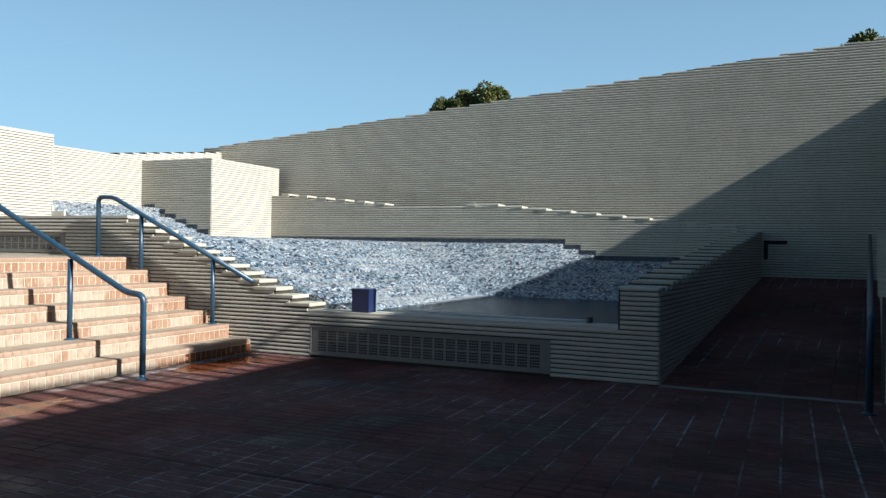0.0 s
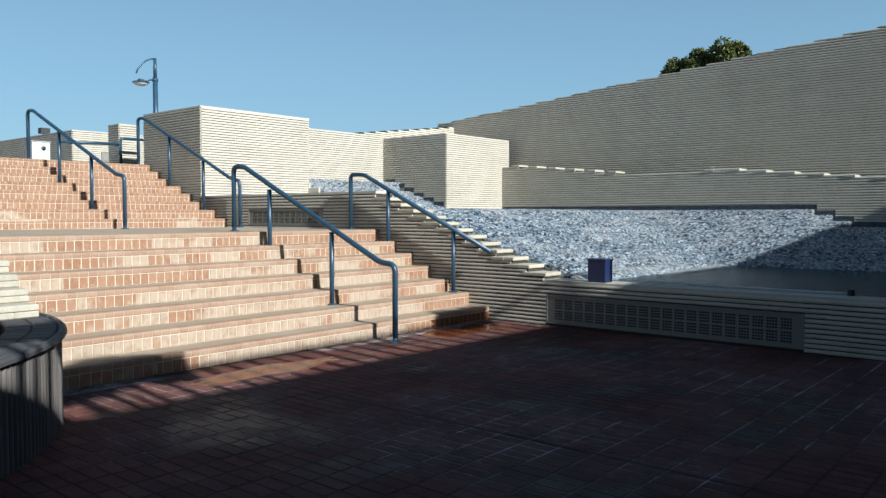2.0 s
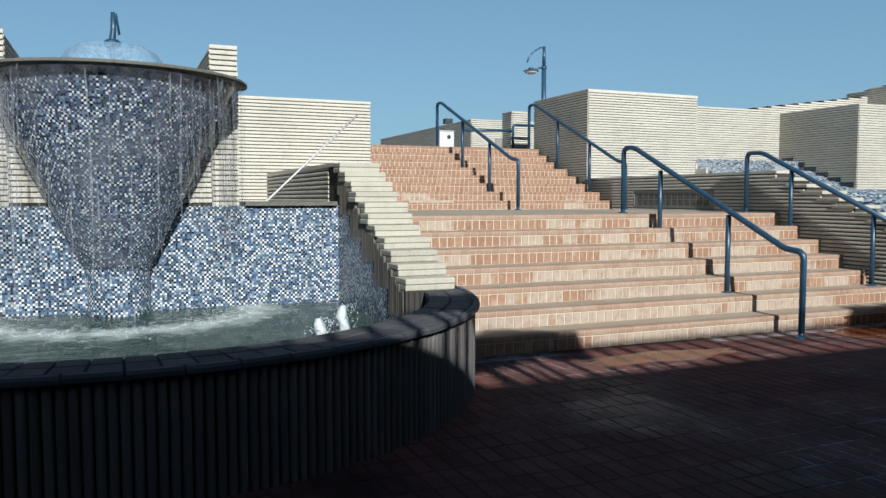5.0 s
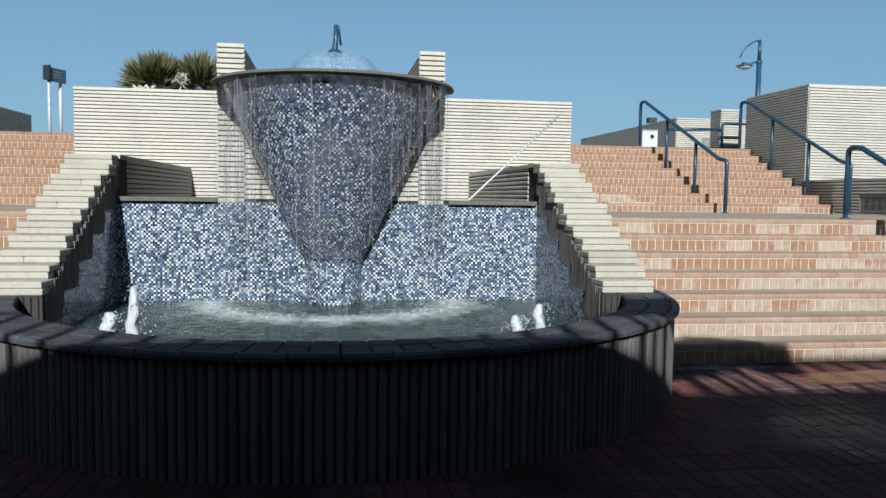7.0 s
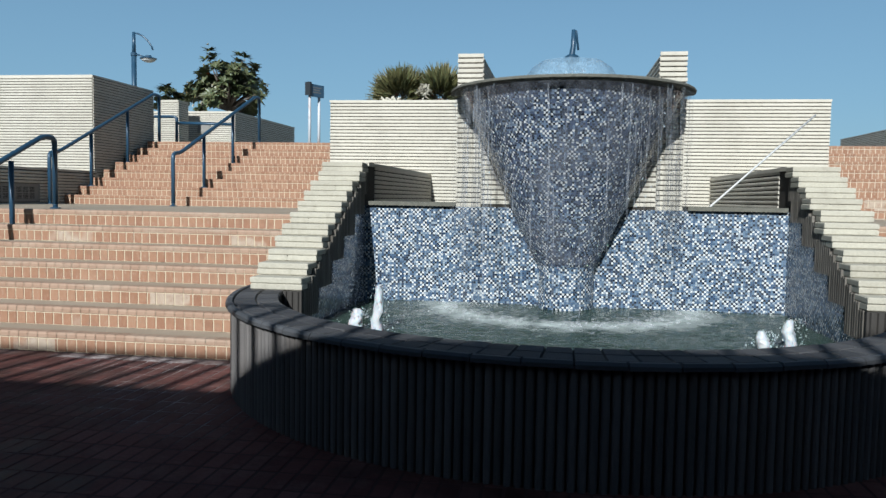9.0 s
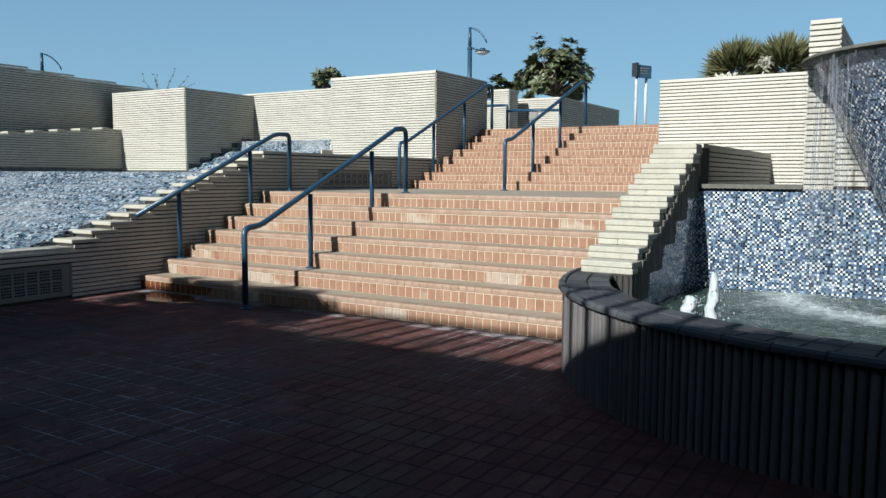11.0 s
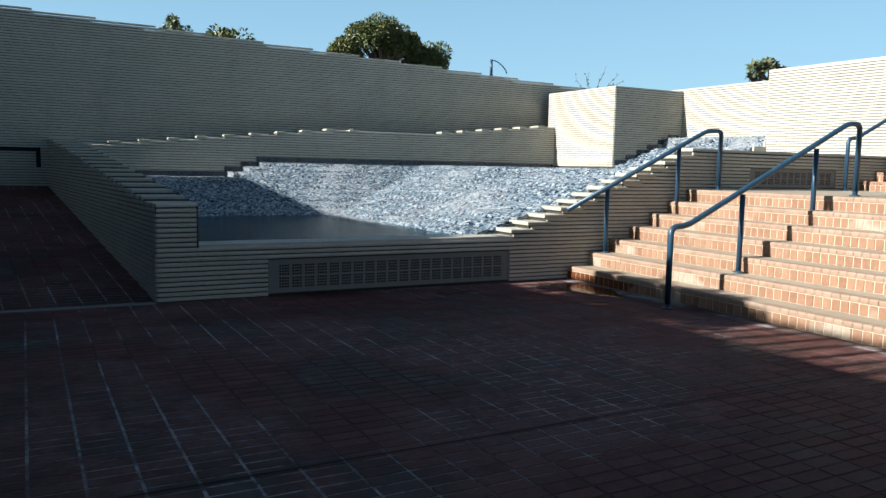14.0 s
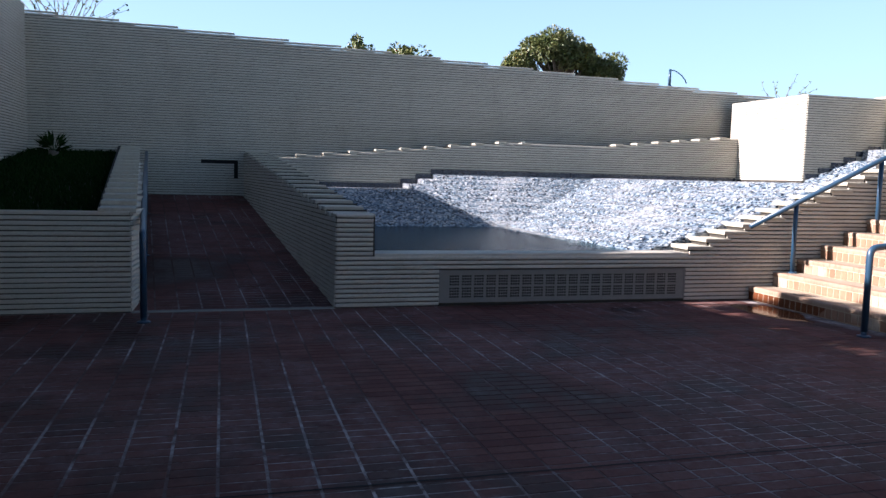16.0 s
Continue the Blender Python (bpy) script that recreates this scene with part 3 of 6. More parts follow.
PUDDLE.b.inputs["IOR"].default_value = 1.33
PUDDLE.b.inputs["Specular IOR Level"].default_value = 0.22
PUDDLE.b.inputs["Roughness"].default_value = 0.13
PUDDLE = PUDDLE.m


def clear_water(name, tint, mixture, stretch):
    """Thin sheet of falling water: mostly clear, broken by pale streaks."""
    k = Mat(name, 0.08)
    st = k.noise(9, 6, 0.75, stretch)
    k.base(tint)
    k.b.inputs["Transmission Weight"].default_value = 0.0
    k.link(k.ramp(st, [(0.42, (0.0,) * 3), (0.60, (mixture,) * 3)]), k.b.inputs["Alpha"])
    k.bump(st, 0.6, 0.02)
    return k.m


CURTAIN = clear_water("falling_water", (0.50, 0.53, 0.58), 0.5, (14, 14, 0.9))
CLING = clear_water("clinging_water", (0.34, 0.36, 0.42), 0.34, (0.32, 0.32, 0.14))
DOME_WATER = clear_water("water_bell", (0.42, 0.62, 0.80), 0.55, (2, 2, 0.8))
DOME_K = DOME_WATER.node_tree.nodes["Color Ramp"].color_ramp
DOME_K.elements[0].position, DOME_K.elements[0].color = 0.3, (0.26, 0.26, 0.26, 1)
SPRAY = clear_water("spray", (0.85, 0.88, 0.9), 0.40, (9, 9, 7))
# ---- ground and setting ----
X0, X1 = 8.78, 9.13      # pool wall, front and back
XL, XW = 16.9, 17.5      # ledge and tall side wall


def stepped(y0, z0, run, rise, count, after):
    """Height of a wall whose top climbs in equal steps from y0."""
    def top(y):
        i = math.floor((y - y0) / run + 1e-6)
        return z0 + rise * min(i + 1, count) if i < count else after
    return top


ground = MB()
ground.box(-400, 400, -400, 400, -0.9, -0.06)
solid("ground", ground, [CONCRETE], "pale dusty ground beyond the plaza", "ground", kind="structure")
upper = MB()
upper.box(-45, 45, 16.0, 60, -0.05, 2.53)
solid("upper_terrace", upper, [CONCRETE], "raised paved terrace at the head of the stairs", "terrace", kind="structure")
# unseen wall behind the plaza, added to cast its shade
south = MB()
EDGE = -1.4              # eaves of the deep canopy, added out of view, that shades the plaza
south.box(-26, -17.204, -16, -9.5, -0.05, 7.9)
south.box(-17.2, 8.8, -16, -9.5, -0.05, 8.72)
south.box(8.804, 26, -16, -9.5, -0.05, 9.0)
solid("wall_south", south, [SOFFIT], "unseen tall plain wall added to shade the plaza", "wall", kind="structure")
ROOF = 4.022
# unseen canopy, added to keep sun and sky off the plaza
canopy = MB()
canopy.box(-10, 8.8, -9.49, EDGE, 3.73, ROOF)
canopy.box(-17.2, -10.004, -9.49, -5.0, 6.0, 6.35)
canopy.box(8.804, 26, -9.49, -2.2, 4.47, 4.766)
solid("canopy", canopy, [SOFFIT], "unseen deep concrete canopy added to shade the plaza", "canopy", kind="structure")

floor_bed = MB()
floor_bed.box(-X0, X0, -9.5, 6.62, -0.055, -0.0022)
floor_bed.box(-X0 - 0.02, -XW, -9.5, -3.9, -0.055, -0.0022)
floor_bed.box(X0 + 0.02, XW, -9.5, -3.9, -0.055, -0.0022)
floor = solid("floor", floor_bed, [SAND], "dark red-brown brick paving with pale joints", "floor", kind="structure")


def front_top(y):
    if y < 1.65:
        return 1.05
    if y < 5.65:
        return 0.60
    return stepped(5.65, 0.60, 0.262, 0.0945, 12, 1.84)(y) if y < 8.9 else 1.84


def big_top(s):
    if s > 0:
        return lambda y: 4.17 + H * math.floor((15.0 - y) / 0.57)
    return lambda y: 3.777 + H * math.floor((12.6 - y) / 1.12)


CASC = {1: 0.1135, -1: 0.1075}     # rise of one cascade step
LEDGE = {1: -0.035, -1: -0.215}


def ledge_top(y, s=1):
    return LEDGE[s] + ledge_form(y, s)


def ledge_form(y, s):
    if y < 6.64:
        return 1.98 + H * math.floor((y - 0.94) / 0.56 + 1)
    if y < 8.89:
        return 2.50
    return 2.50 + H * math.floor((y - 8.89) / 0.56 + 1)


def cap_tile(length, width, thick=0.05):
    """One rounded cap tile, its near end at the origin, running to +x."""
    mb = MB()
    b = 0.008
    lo = [(b, b), (length - b, b), (length - b, width - b), (b, width - b)]
    hi = [(0, 0), (length, 0), (length, width), (0, width)]
    rings = [[(x, y, 0) for x, y in lo], [(x, y, b) for x, y in hi], [(x, y, thick - b) for x, y in hi], [(x, y, thick) for x, y in lo]]
    mb.v = [p for r in rings for p in r]
    mb.f = [(3, 2, 1, 0), (12, 13, 14, 15)] + [(4 * r + j, 4 * r + (j + 1) % 4, 4 * r + 4 + (j + 1) % 4, 4 * r + 4 + j) for r in range(3) for j in range(4)]
    mb.k = [0] * len(mb.f)
    mb.uv = [(0, 0)] * (4 * len(mb.f))
    return mb.mesh("cap_tile", [CAP])


def water_front(mb, a, b, inward, run, deep, z0, z1, s, r):
    """Water tumbling over one step: an uneven slope from the foot line a-b up to the lip, and a strip behind it."""
    L = math.hypot(b[0] - a[0], b[1] - a[1])
    n = max(4, int(L / 0.07))
    cols = []
    for i in range(n + 1):
        x, y = a[0] + (b[0] - a[0]) * i / n, a[1] + (b[1] - a[1]) * i / n
        pts = []
        for q, z in ((r.uniform(-0.012, 0.02), z0), (run * 0.4 + r.uniform(-0.02, 0.02), z0 + (z1 - z0) * r.uniform(0.6, 0.75)), (run + r.uniform(-0.02, 0.02), z1 + r.uniform(0, 0.008)), (deep, z1 + r.uniform(0, 0.006))):
            pts.append((s * (x + inward[0] * q), y + inward[1] * q, z))
        cols.append(pts)
    for c in (cols[0], cols[-1]):
        mb.face([c[0], c[1], c[2], c[3], (c[3][0], c[3][1], z0)])
    for p, q in zip(cols, cols[1:]):
        for j in range(3):
            va, vb = (0, 0.55, 1, 0.9)[j:j + 2]
            mb.face([p[j], q[j], q[j + 1], p[j + 1]] if s > 0 else [q[j], p[j], p[j + 1], q[j + 1]], 0, [(0, va), (0, va), (0, vb), (0, vb)])


CAP_LONG = cap_tile(0.46, 0.21)
CAP_STEP = cap_tile(0.36, 0.52, 0.055)
SIDE = {1: "east", -1: "west"}

for s in (1, -1):
    e = SIDE[s]
    # pool wall with its stepped top beside the stairs
    mb = MB()
    mb.pieces = []
    mb.box(s * X0, s * X1, 1.22, 1.65, -0.05, 1.02, 1)
    mb.box(s * X0, s * X1, 1.65, 5.65, -0.05, 0.57, 1)
    for i in range(12):
        y = 5.65 + 0.262 * i
        mb.box(s * X0, s * X1, y, y + 0.262, -0.05, 0.60 + 0.0945 * (i + 1) - 0.05, 1)
    mb.box(s * X0, s * X1, 8.794, 13.8, -0.05, 1.80, 1)
    mb.box(s * (X0 - 0.012), s * (X1 + 0.01), 1.65, 5.65, 0.572, 0.605, 0)
    mb.box(s * (X0 - 0.012), s * (X1 + 0.01), 8.80, 13.8, 1.802, 1.842, 0)
    face_courses(mb, (s * X0, 1.22), (s * X0, 13.8), (-s, 0), 0.0, lambda t: front_top(t + 1.22) - (0.04 if t + 1.22 > 1.65 else 0), 0.34, 0, ((2.40 - 1.22, 5.61 - 1.22, 0.035, 0.412), (10.04 - 1.22, 12.14 - 1.22, 1.27, 1.57)), None, 0.026)
    wall = tiled("wall_pool_" + e, mb, [CREAM, JOINT], "pool wall of cream ribbed split tile with a stepped top", "wall", 300, kind="structure")
    for i in range(12):
        y = 5.65 + 0.262 * i
        for j in (0, 1):
            c = part("cap_tile", CAP_LONG, wall, at=(s * (X0 + 0.2) - 0.23 + rnd.uniform(-.006, .006), y - 0.03 + 0.16 * j + rnd.uniform(-.006, .006), 0.60 + 0.0945 * (i + 1) - 0.05 + 0.001 * j))
    # end wall beside the ramp
    mb = MB()
    mb.pieces = []
    n = 17
    for i in range(n):
        t0, t1 = i / n, (i + 1) / n
        xa, xb = X0 + (XW - X0) * t0, X0 + (XW - X0) * t1
        if i == 0:
            xa = X1 + 0.003
        ya0, ya1 = 1.22 - 0.75 * (xa - X0) / (XW - X0), 1.22 - 0.75 * t1
        z = 1.05 + H * i
        mb.prism([(s * xa, ya0), (s * xb, ya1), (s * xb, ya1 + 0.47), (s * xa, ya0 + 0.47)][::s], -0.05, z - 0.035, 1)
    Lr = math.hypot(XW - X0, 0.75)
    nr = Vector((-s * 0.75, -(XW - X0))).normalized()
    face_courses(mb, (s * X0, 1.22), (s * XW, 0.47), nr, 0.0, lambda t: 1.05 + H * math.floor(t / Lr * 17 - 1e-6) - 0.03, 0.6, 0, None, lambda t: 0.94 * t / Lr)
    wall = tiled("wall_ramp_" + e, mb, [CREAM, JOINT], "ramp-side wall of cream ribbed tile with stepped cap", "wall", 300, kind="structure")
    for i in range(n):
        for j in (0, 1):
            xa = X0 + (XW - X0) * (i + 0.5 * j) / n
            ya = 1.22 - 0.75 * (i + 0.5 * j) / n
            c = part("cap_tile", CAP_LONG, wall, at=(s * (xa + (0.24 if s > 0 else 0.02)), ya - 0.026, 1.05 + H * i - 0.05), turn=math.pi / 2)
    # ramp
    mb = MB()
    mb.prism([(s * X0, -0.9), (s * XW, -1.68), (s * XW, 0.47), (s * X0, 1.22)][::s], -0.3, [0.0, 0.935, 0.935, 0.0][::s], 0)
    ramp = solid("ramp_" + e, mb, [SAND], "brick-paved ramp rising between ribbed walls", "ramp", kind="structure")
    # planter
    mb = MB()
    mb.pieces = []
    mb.box(s * X0, s * X1, -3.7, -0.9, -0.05, 1.03, 1)
    mb.prism([(s * X1, -0.93), (s * X1, -1.26), (s * XW, -2.03), (s * XW, -1.68)][::-s], -0.05, [1.03, 1.03, 1.93, 1.93][::-s], 1)
    face_courses(mb, (s * X0, -0.9), (s * X0, -3.7), (-s, 0), 0.0, lambda t: 1.03, 0.6, 0)
    nr2 = Vector((-s * 0.78, (XW - X0))).normalized()
    face_courses(mb, (s * X0, -0.9), (s * XW, -1.68), nr2, 0.0, lambda t: 1.03 + H * math.floor(t / Lr * 17 - 1e-6), 0.6, 0, None, lambda t: 0.94 * t / Lr)
    wall = tiled("wall_planter_" + e, mb, [CREAM, JOINT], "raised planter wall of cream ribbed tile", "wall", 300, kind="structure")
    for i in range(n):
        xa = X0 + (XW - X0) * i / n
        ya = -1.215 - 0.78 * i / n
        part("cap_tile", CAP_STEP, wall, at=(s * xa + (0.515 if s > 0 else 0.02), ya - 0.02 * s, 1.03 + H * i - 0.002), turn=math.pi / 2 - s * 0.089)
    # tall side wall
    mb = MB()
    mb.pieces = []
    bt = big_top(s)
    y = -3.72 if s < 0 else -9.5
    y_end = 15.0
    while y < y_end:
        y2 = min(y + 0.5, y_end)
        mb.box(s * XW, s * (XW + 0.5), y, y2, -0.05, bt((y + y2) / 2) - 0.055, 1)
        y = y2
    y_first = -3.72 if s < 0 else -9.5
    face_courses(mb, (s * XW, y_first), (s * XW, y_end), (-s, 0), 0.84, lambda t: bt(t + y_first), 0.8, 0)
    if s < 0:
        mb.box(-XW, -X1 - 0.5, -4.2, -3.72, -0.05, 4.6, 1)
        face_courses(mb, (-XW, -3.72), (-X1 - 0.5, -3.72), (0, 1), 0.84, lambda t: 4.62 + H * math.floor(t / 0.9), 0.8, 0)
    tiled("wall_side_" + e, mb, [CREAM, JOINT], "tall ribbed tile wall with a stepped sloping top", "wall", 0, kind="structure")
    # ledge at the head of the cascade
    mb = MB()
    mb.pieces = []
    for i in range(23):
        y0, y1 = 0.9 + 0.4957 * i, 0.9 + 0.4957 * (i + 1)
        mb.box(s * XL, s * (XW - 0.004), y0, y1, -0.05, min(ledge_top(y0 + 0.02, s), ledge_top(y1 - 0.02, s)) - 0.05, 1)
    face_courses(mb, (s * XL, 0.9), (s * XL, 12.3), (-s, 0), 1.05, lambda t: ledge_top(t + 0.9, s) - 0.02, 0.7, 0)
    wall = tiled("wall_ledge_" + e, mb, [CREAM, JOINT], "low ribbed back wall of the cascade with stepped top", "wall", 300, kind="structure")
    ys = [0.94 + 0.56 * i for i in range(11)] + [8.89 + 0.56 * i for i in range(6)]
    for y in ys:
        part("cap_tile", CAP_LONG, wall, at=(s * (XL + 0.2) - 0.23, y, ledge_top(y + 0.1, s) - 0.058))
    # block, white back wall, tower
    mb = MB()
    mb.pieces = []
    mb.box(s * 14.6, s * 17.2, 12.25, 14.39, 0.5, 3.42, 1)
    mb.box(s * 14.59, s * 17.21, 12.24, 14.39, 3.421, 3.452, 0)
    face_courses(mb, (s * 14.6, 12.25), (s * 17.2, 12.25), (0, -1), 1.575, lambda t: 3.43, 0.7, 0)
    face_courses(mb, (s * 14.6, 12.25), (s * 14.6, 14.39), (-s, 0), 1.575, lambda t: 3.43, 0.7, 0)
    tiled("block_" + e, mb, [CREAM, JOINT], "square cream tile block standing in the cascade", "block", 300, kind="structure")
    mb = MB()
    mb.pieces = []
    wt = lambda t: 3.53 if t < 2.6 or s < 0 else 3.60 + H * math.floor((t - 2.6) / 0.42)
    for i in range(15):
        x0, x1 = 11.3 + 0.42 * i, 11.3 + 0.42 * (i + 1)
        mb.box(s * x0, s * x1, 14.4, 14.8, 1.0, wt(0.42 * i + 0.21) - 0.04, 1)
    face_courses(mb, (s * 11.3, 14.4), (s * 17.6, 14.4), (0, -1), 1.575, wt, 0.7, 0)
    tiled("wall_back_" + e, mb, [CREAM, JOINT], "cream ribbed wall behind the upper channel", "wall", 300, kind="structure")
    mb = MB()
    mb.pieces = []
    mb.box(s * 8.84, s * 11.6, 13.8, 16.0, 0.5, 3.61, 1)
    mb.box(s * 8.83, s * 11.61, 13.79, 16.0, 3.611, 3.645, 0)
    face_courses(mb, (s * 8.84, 13.8), (s * 11.6, 13.8), (0, -1), 1.84, lambda t: 3.62, 0.7, 0)
    face_courses(mb, (s * 8.84, 13.8), (s * 8.84, 16.0), (-s, 0), 1.24, lambda t: 3.62, 0.7, 0)
    tiled("tower_" + e, mb, [CREAM, JOINT], "square cream ribbed tile tower beside the stairs", "tower", 300, kind="structure")

    # cascade steps and water
    steps = []
    rr = random.Random(50 + s)
    for k in range(1, 10):
        mb = MB()
        steps.append(mb)
        z0, z1 = (-0.05 if k == 1 else 0.55 + CASC[s] * (k - 1)), 0.55 + CASC[s] * k
        zf = max(z0, 0.5)
        xk, ys_ = 13.9 + 0.333 * (k - 1), 5.18 + 0.362 * (k - 1)
        yin = 1.6 if k < 7 else 3.78 + 0.34 * (k - 7)
        mb.box(s * (xk + 0.28), s * (XL - 0.003), yin, ys_ + 0.22, z0, z1 - 0.004, 0)
        mb.box(s * (X1 + 0.004), s * (XL - 0.003), ys_ + 0.22, 12.246, z0, z1 - 0.004, 0)
        water_front(mb, (xk, ys_ + 0.2), (xk, yin), (1, 0), 0.29, 0.36, zf, z1, s, rr)
        water_front(mb, (X1 + 0.006, ys_), (xk + 0.24, ys_), (0, 1), 0.24, 0.40, zf, z1, s, rr)
    za = 0.55 + 9 * CASC[s]
    zr = (2.302 - za) / 6
    for j in range(1, 7):
        y0 = 12.25 + 0.33 * (j - 1)
        z0, z1 = (0.5 if j == 1 else za + zr * (j - 1)), za + zr * j
        xa = X1 + 0.004 if j < 2 else 11.613
        mb = MB()
        steps.append(mb)
        ye = min(13.79, y0 + 0.2)
        mb.box(s * xa, s * 14.597, ye, 13.795, z0, z1 - 0.004, 0)
        mb.box(s * 11.613, s * 14.597, 13.796 if y0 < 13.796 else y0, 14.396, z0, z1 - 0.004, 0)
        if y0 < 13.5:
            water_front(mb, (xa, y0), (14.59, y0), (0, 1), 0.21, 0.34, max(z0, za - 0.01), z1, s, rr)
    casc = thing("cascade_" + e, "stepped blue mosaic cascade under running white water", "cascade", "cascades beside the stairs", "structure")
    for st in steps:
        part("step", st, casc, "", [RUNNING])
    mb = MB()
    for k in range(6, 10):
        y0 = 1.6 if k == 6 else 3.78 + 0.34 * (k - 7)
        y1 = 3.78 + 0.34 * (k - 6) if k < 9 else 12.24
        z = 0.55 + CASC[s] * k
        mb.box(s * (XL - 0.035), s * (XL - 0.005), y0 - 0.04, y1 - 0.042, z - 0.12, z + 0.10)
    part("waterline", mb, casc, "dark mosaic strip along the ledge", [MOSAIC_NAVY])
    mb = MB()
    for j in range(1, 7):
        y0 = 12.25 + 0.33 * (j - 1)
        mb.box(s * 14.565, s * 14.588, y0 + 0.05, y0 + 0.378, za + zr * j - 0.02, za + zr * j + 0.09)
    # made-up cream plate over the step ends, which turn black in shade
    cheek = MB()
    for j in range(2, 7):
        y0 = 12.25 + 0.33 * (j - 1)
        cheek.box(s * 11.57, s * 11.612, y0 + 0.19, min(13.79, y0 + 0.518), za, za + zr * j + 0.012)
        if y0 + 0.52 > 13.79:
            break
    part("channel_cheek", cheek, casc, "added cream plate that lightens the shaded ends of the channel steps", [CREAM])
    part("block_waterline", mb, casc, "dark mosaic strip at the block's foot", [MOSAIC_NAVY])
    mb = MB()
    rr = random.Random(77 + s)
    for i in range(520):
        x, y = rr.gauss(13.0, 0.9), 0
        x = min(14.1, max(9.4, x))
        y = 5.22 - abs(rr.gauss(0, 0.16)) if x < 13.9 else rr.uniform(2.0, 5.0)
        if x >= 13.85:
            x = 13.9 - abs(rr.gauss(0, 0.08))
        R, hgt = rr.uniform(0.012, 0.05), rr.uniform(0.008, 0.05)
        c = [(s * x + R * math.cos(t), y + R * math.sin(t), 0.552) for t in [6.283 * j / 6 for j in range(6)]]
        for j in range(6):
            mb.face([c[j], c[(j + 1) % 6], (s * x, y, 0.552 + hgt)])
    part("foot_foam", mb, casc, "white foam along the foot", [SPRAY], kind="stuff")
    mb = MB()
    mb.face([(s * (X1 - 0.02), 1.5, 0.556), (s * 14.2, 1.2, 0.556), (s * 14.2, 5.4, 0.556), (s * (X1 - 0.02), 5.8, 0.556)])
    mb.box(s * X1, s * 14.2, 1.2, 5.6, -0.05, 0.12, 1)
    solid("pool_water_" + e, mb, [POOL_WATER, MOSAIC], "shallow calm blue pool at the foot of the cascade", "water", kind="structure")

# ---- stairs ----
LOW = [6.568 + 0.358 * i for i in range(7)]
UP = [12.80 + 0.40 * i for i in range(8)]
RISE, RISE_UP = 0.176, 0.162
LANDING = 7 * RISE
XI, XO = 2.66, 8.755
for s in (1, -1):
    e = SIDE[s]
    stairs = thing("stairs_" + e, "wide terracotta-tiled stairs in two flights", "stairs", "stairs on both sides of the fountain", "structure")
    for i, y in enumerate(LOW):
        y2 = LOW[i + 1] if i < 6 else UP[0]
        mb = MB()
        mb.box(s * XI, s * XO, y, y2, -0.05, RISE * (i + 1), 0)
        part("step" if i < 6 else "landing", mb, stairs, "", [TREAD])
    for i, y in enumerate(UP):
        y2 = UP[i + 1] if i < 7 else 16.3
        mb = MB()
        mb.box(s * 3.4, s * XO, y, y2, 0.3, LANDING + RISE_UP * (i + 1), 0)
        part("step", mb, stairs, "", [TREAD])
# ---- fountain ----
CY, RB = 6.75, 2.735
TW = 8.45
BY, BR = 8.40, 1.236       # bowl: middle and rim radius
WATER = 0.33

mb = MB()
mb.box(-2.196, 2.196, TW, TW + 0.4, -0.05, 1.36, 0)
solid("wall_mosaic", mb, [MOSAIC], "blue and white glass mosaic back wall of the fountain", "wall", kind="structure")
mb = MB()
mb.pieces = []
mb.box(-3.79, 3.79, 12.4, 12.8, 0.3, 2.95, 1)
face_courses(mb, (-3.79, 12.4), (3.79, 12.4), (0, -1), 1.20, lambda t: 2.98, 0.5, 0)
mb.box(-3.80, 3.80, 12.385, 12.8, 2.955, 2.985, 0)
tiled("wall_fountain_back", mb, [CREAM, JOINT], "cream ribbed tile wall behind the fountain", "wall", 300, kind="structure")

COURSE_PIER = MB()
course(COURSE_PIER, (0, 0), (0.272, 0), (0, -1), 0, 0, 0.272, 0.5, 0, H, 0.012)
COURSE_PIER = COURSE_PIER.mesh("pier_tile", [CREAM_PIECE])
WING = 6.36              # front end of the wing walls
WING_CAP = [cap_tile(0.267, 0.26, 0.051), cap_tile(0.175, 0.26, 0.051), cap_tile(0.445, 0.26, 0.051)]
RIB_BAR = MB()
RIB_BAR.v = [(x, y, z) for z in (0, 0.30) for x, y in ((0.002, 0.004), (0.012, -0.018), (0.038, -0.018), (0.048, 0.004))]
RIB_BAR.f = [(0, 1, 5, 4), (1, 2, 6, 5), (2, 3, 7, 6), (4, 5, 6, 7), (3, 2, 1, 0)]
RIB_BAR.k, RIB_BAR.uv = [0] * 5, [(0, 0)] * 20
RIB_BAR = RIB_BAR.mesh("rib_tile", [WINGRIB])

RIB_END = MB()
RIB_END.v = [(x, y, z) for z in (0, 0.555) for x, y in ((0.002, 0.004), (0.012, -0.018), (0.038, -0.018), (0.048, 0.004))]
RIB_END.f = [(0, 1, 5, 4), (1, 2, 6, 5), (2, 3, 7, 6), (4, 5, 6, 7), (3, 2, 1, 0)]
RIB_END.k, RIB_END.uv = [0] * 5, [(0, 0)] * 20
RIB_END = RIB_END.mesh("end_rib", [RIB_SHADED])
mb = MB()
mb.box(-0.928, 0.878, TW + 0.012, TW + 0.3, 1.362, 2.40, 1)
face_courses(mb, (-0.928, TW + 0.012), (0.878, TW + 0.012), (0, -1), 1.385, lambda t: 2.40, 0.5, 0)
solid("wall_between_piers", mb, [CREAM, JOINT], "cream ribbed tile wall behind the bowl", "wall", kind="structure")

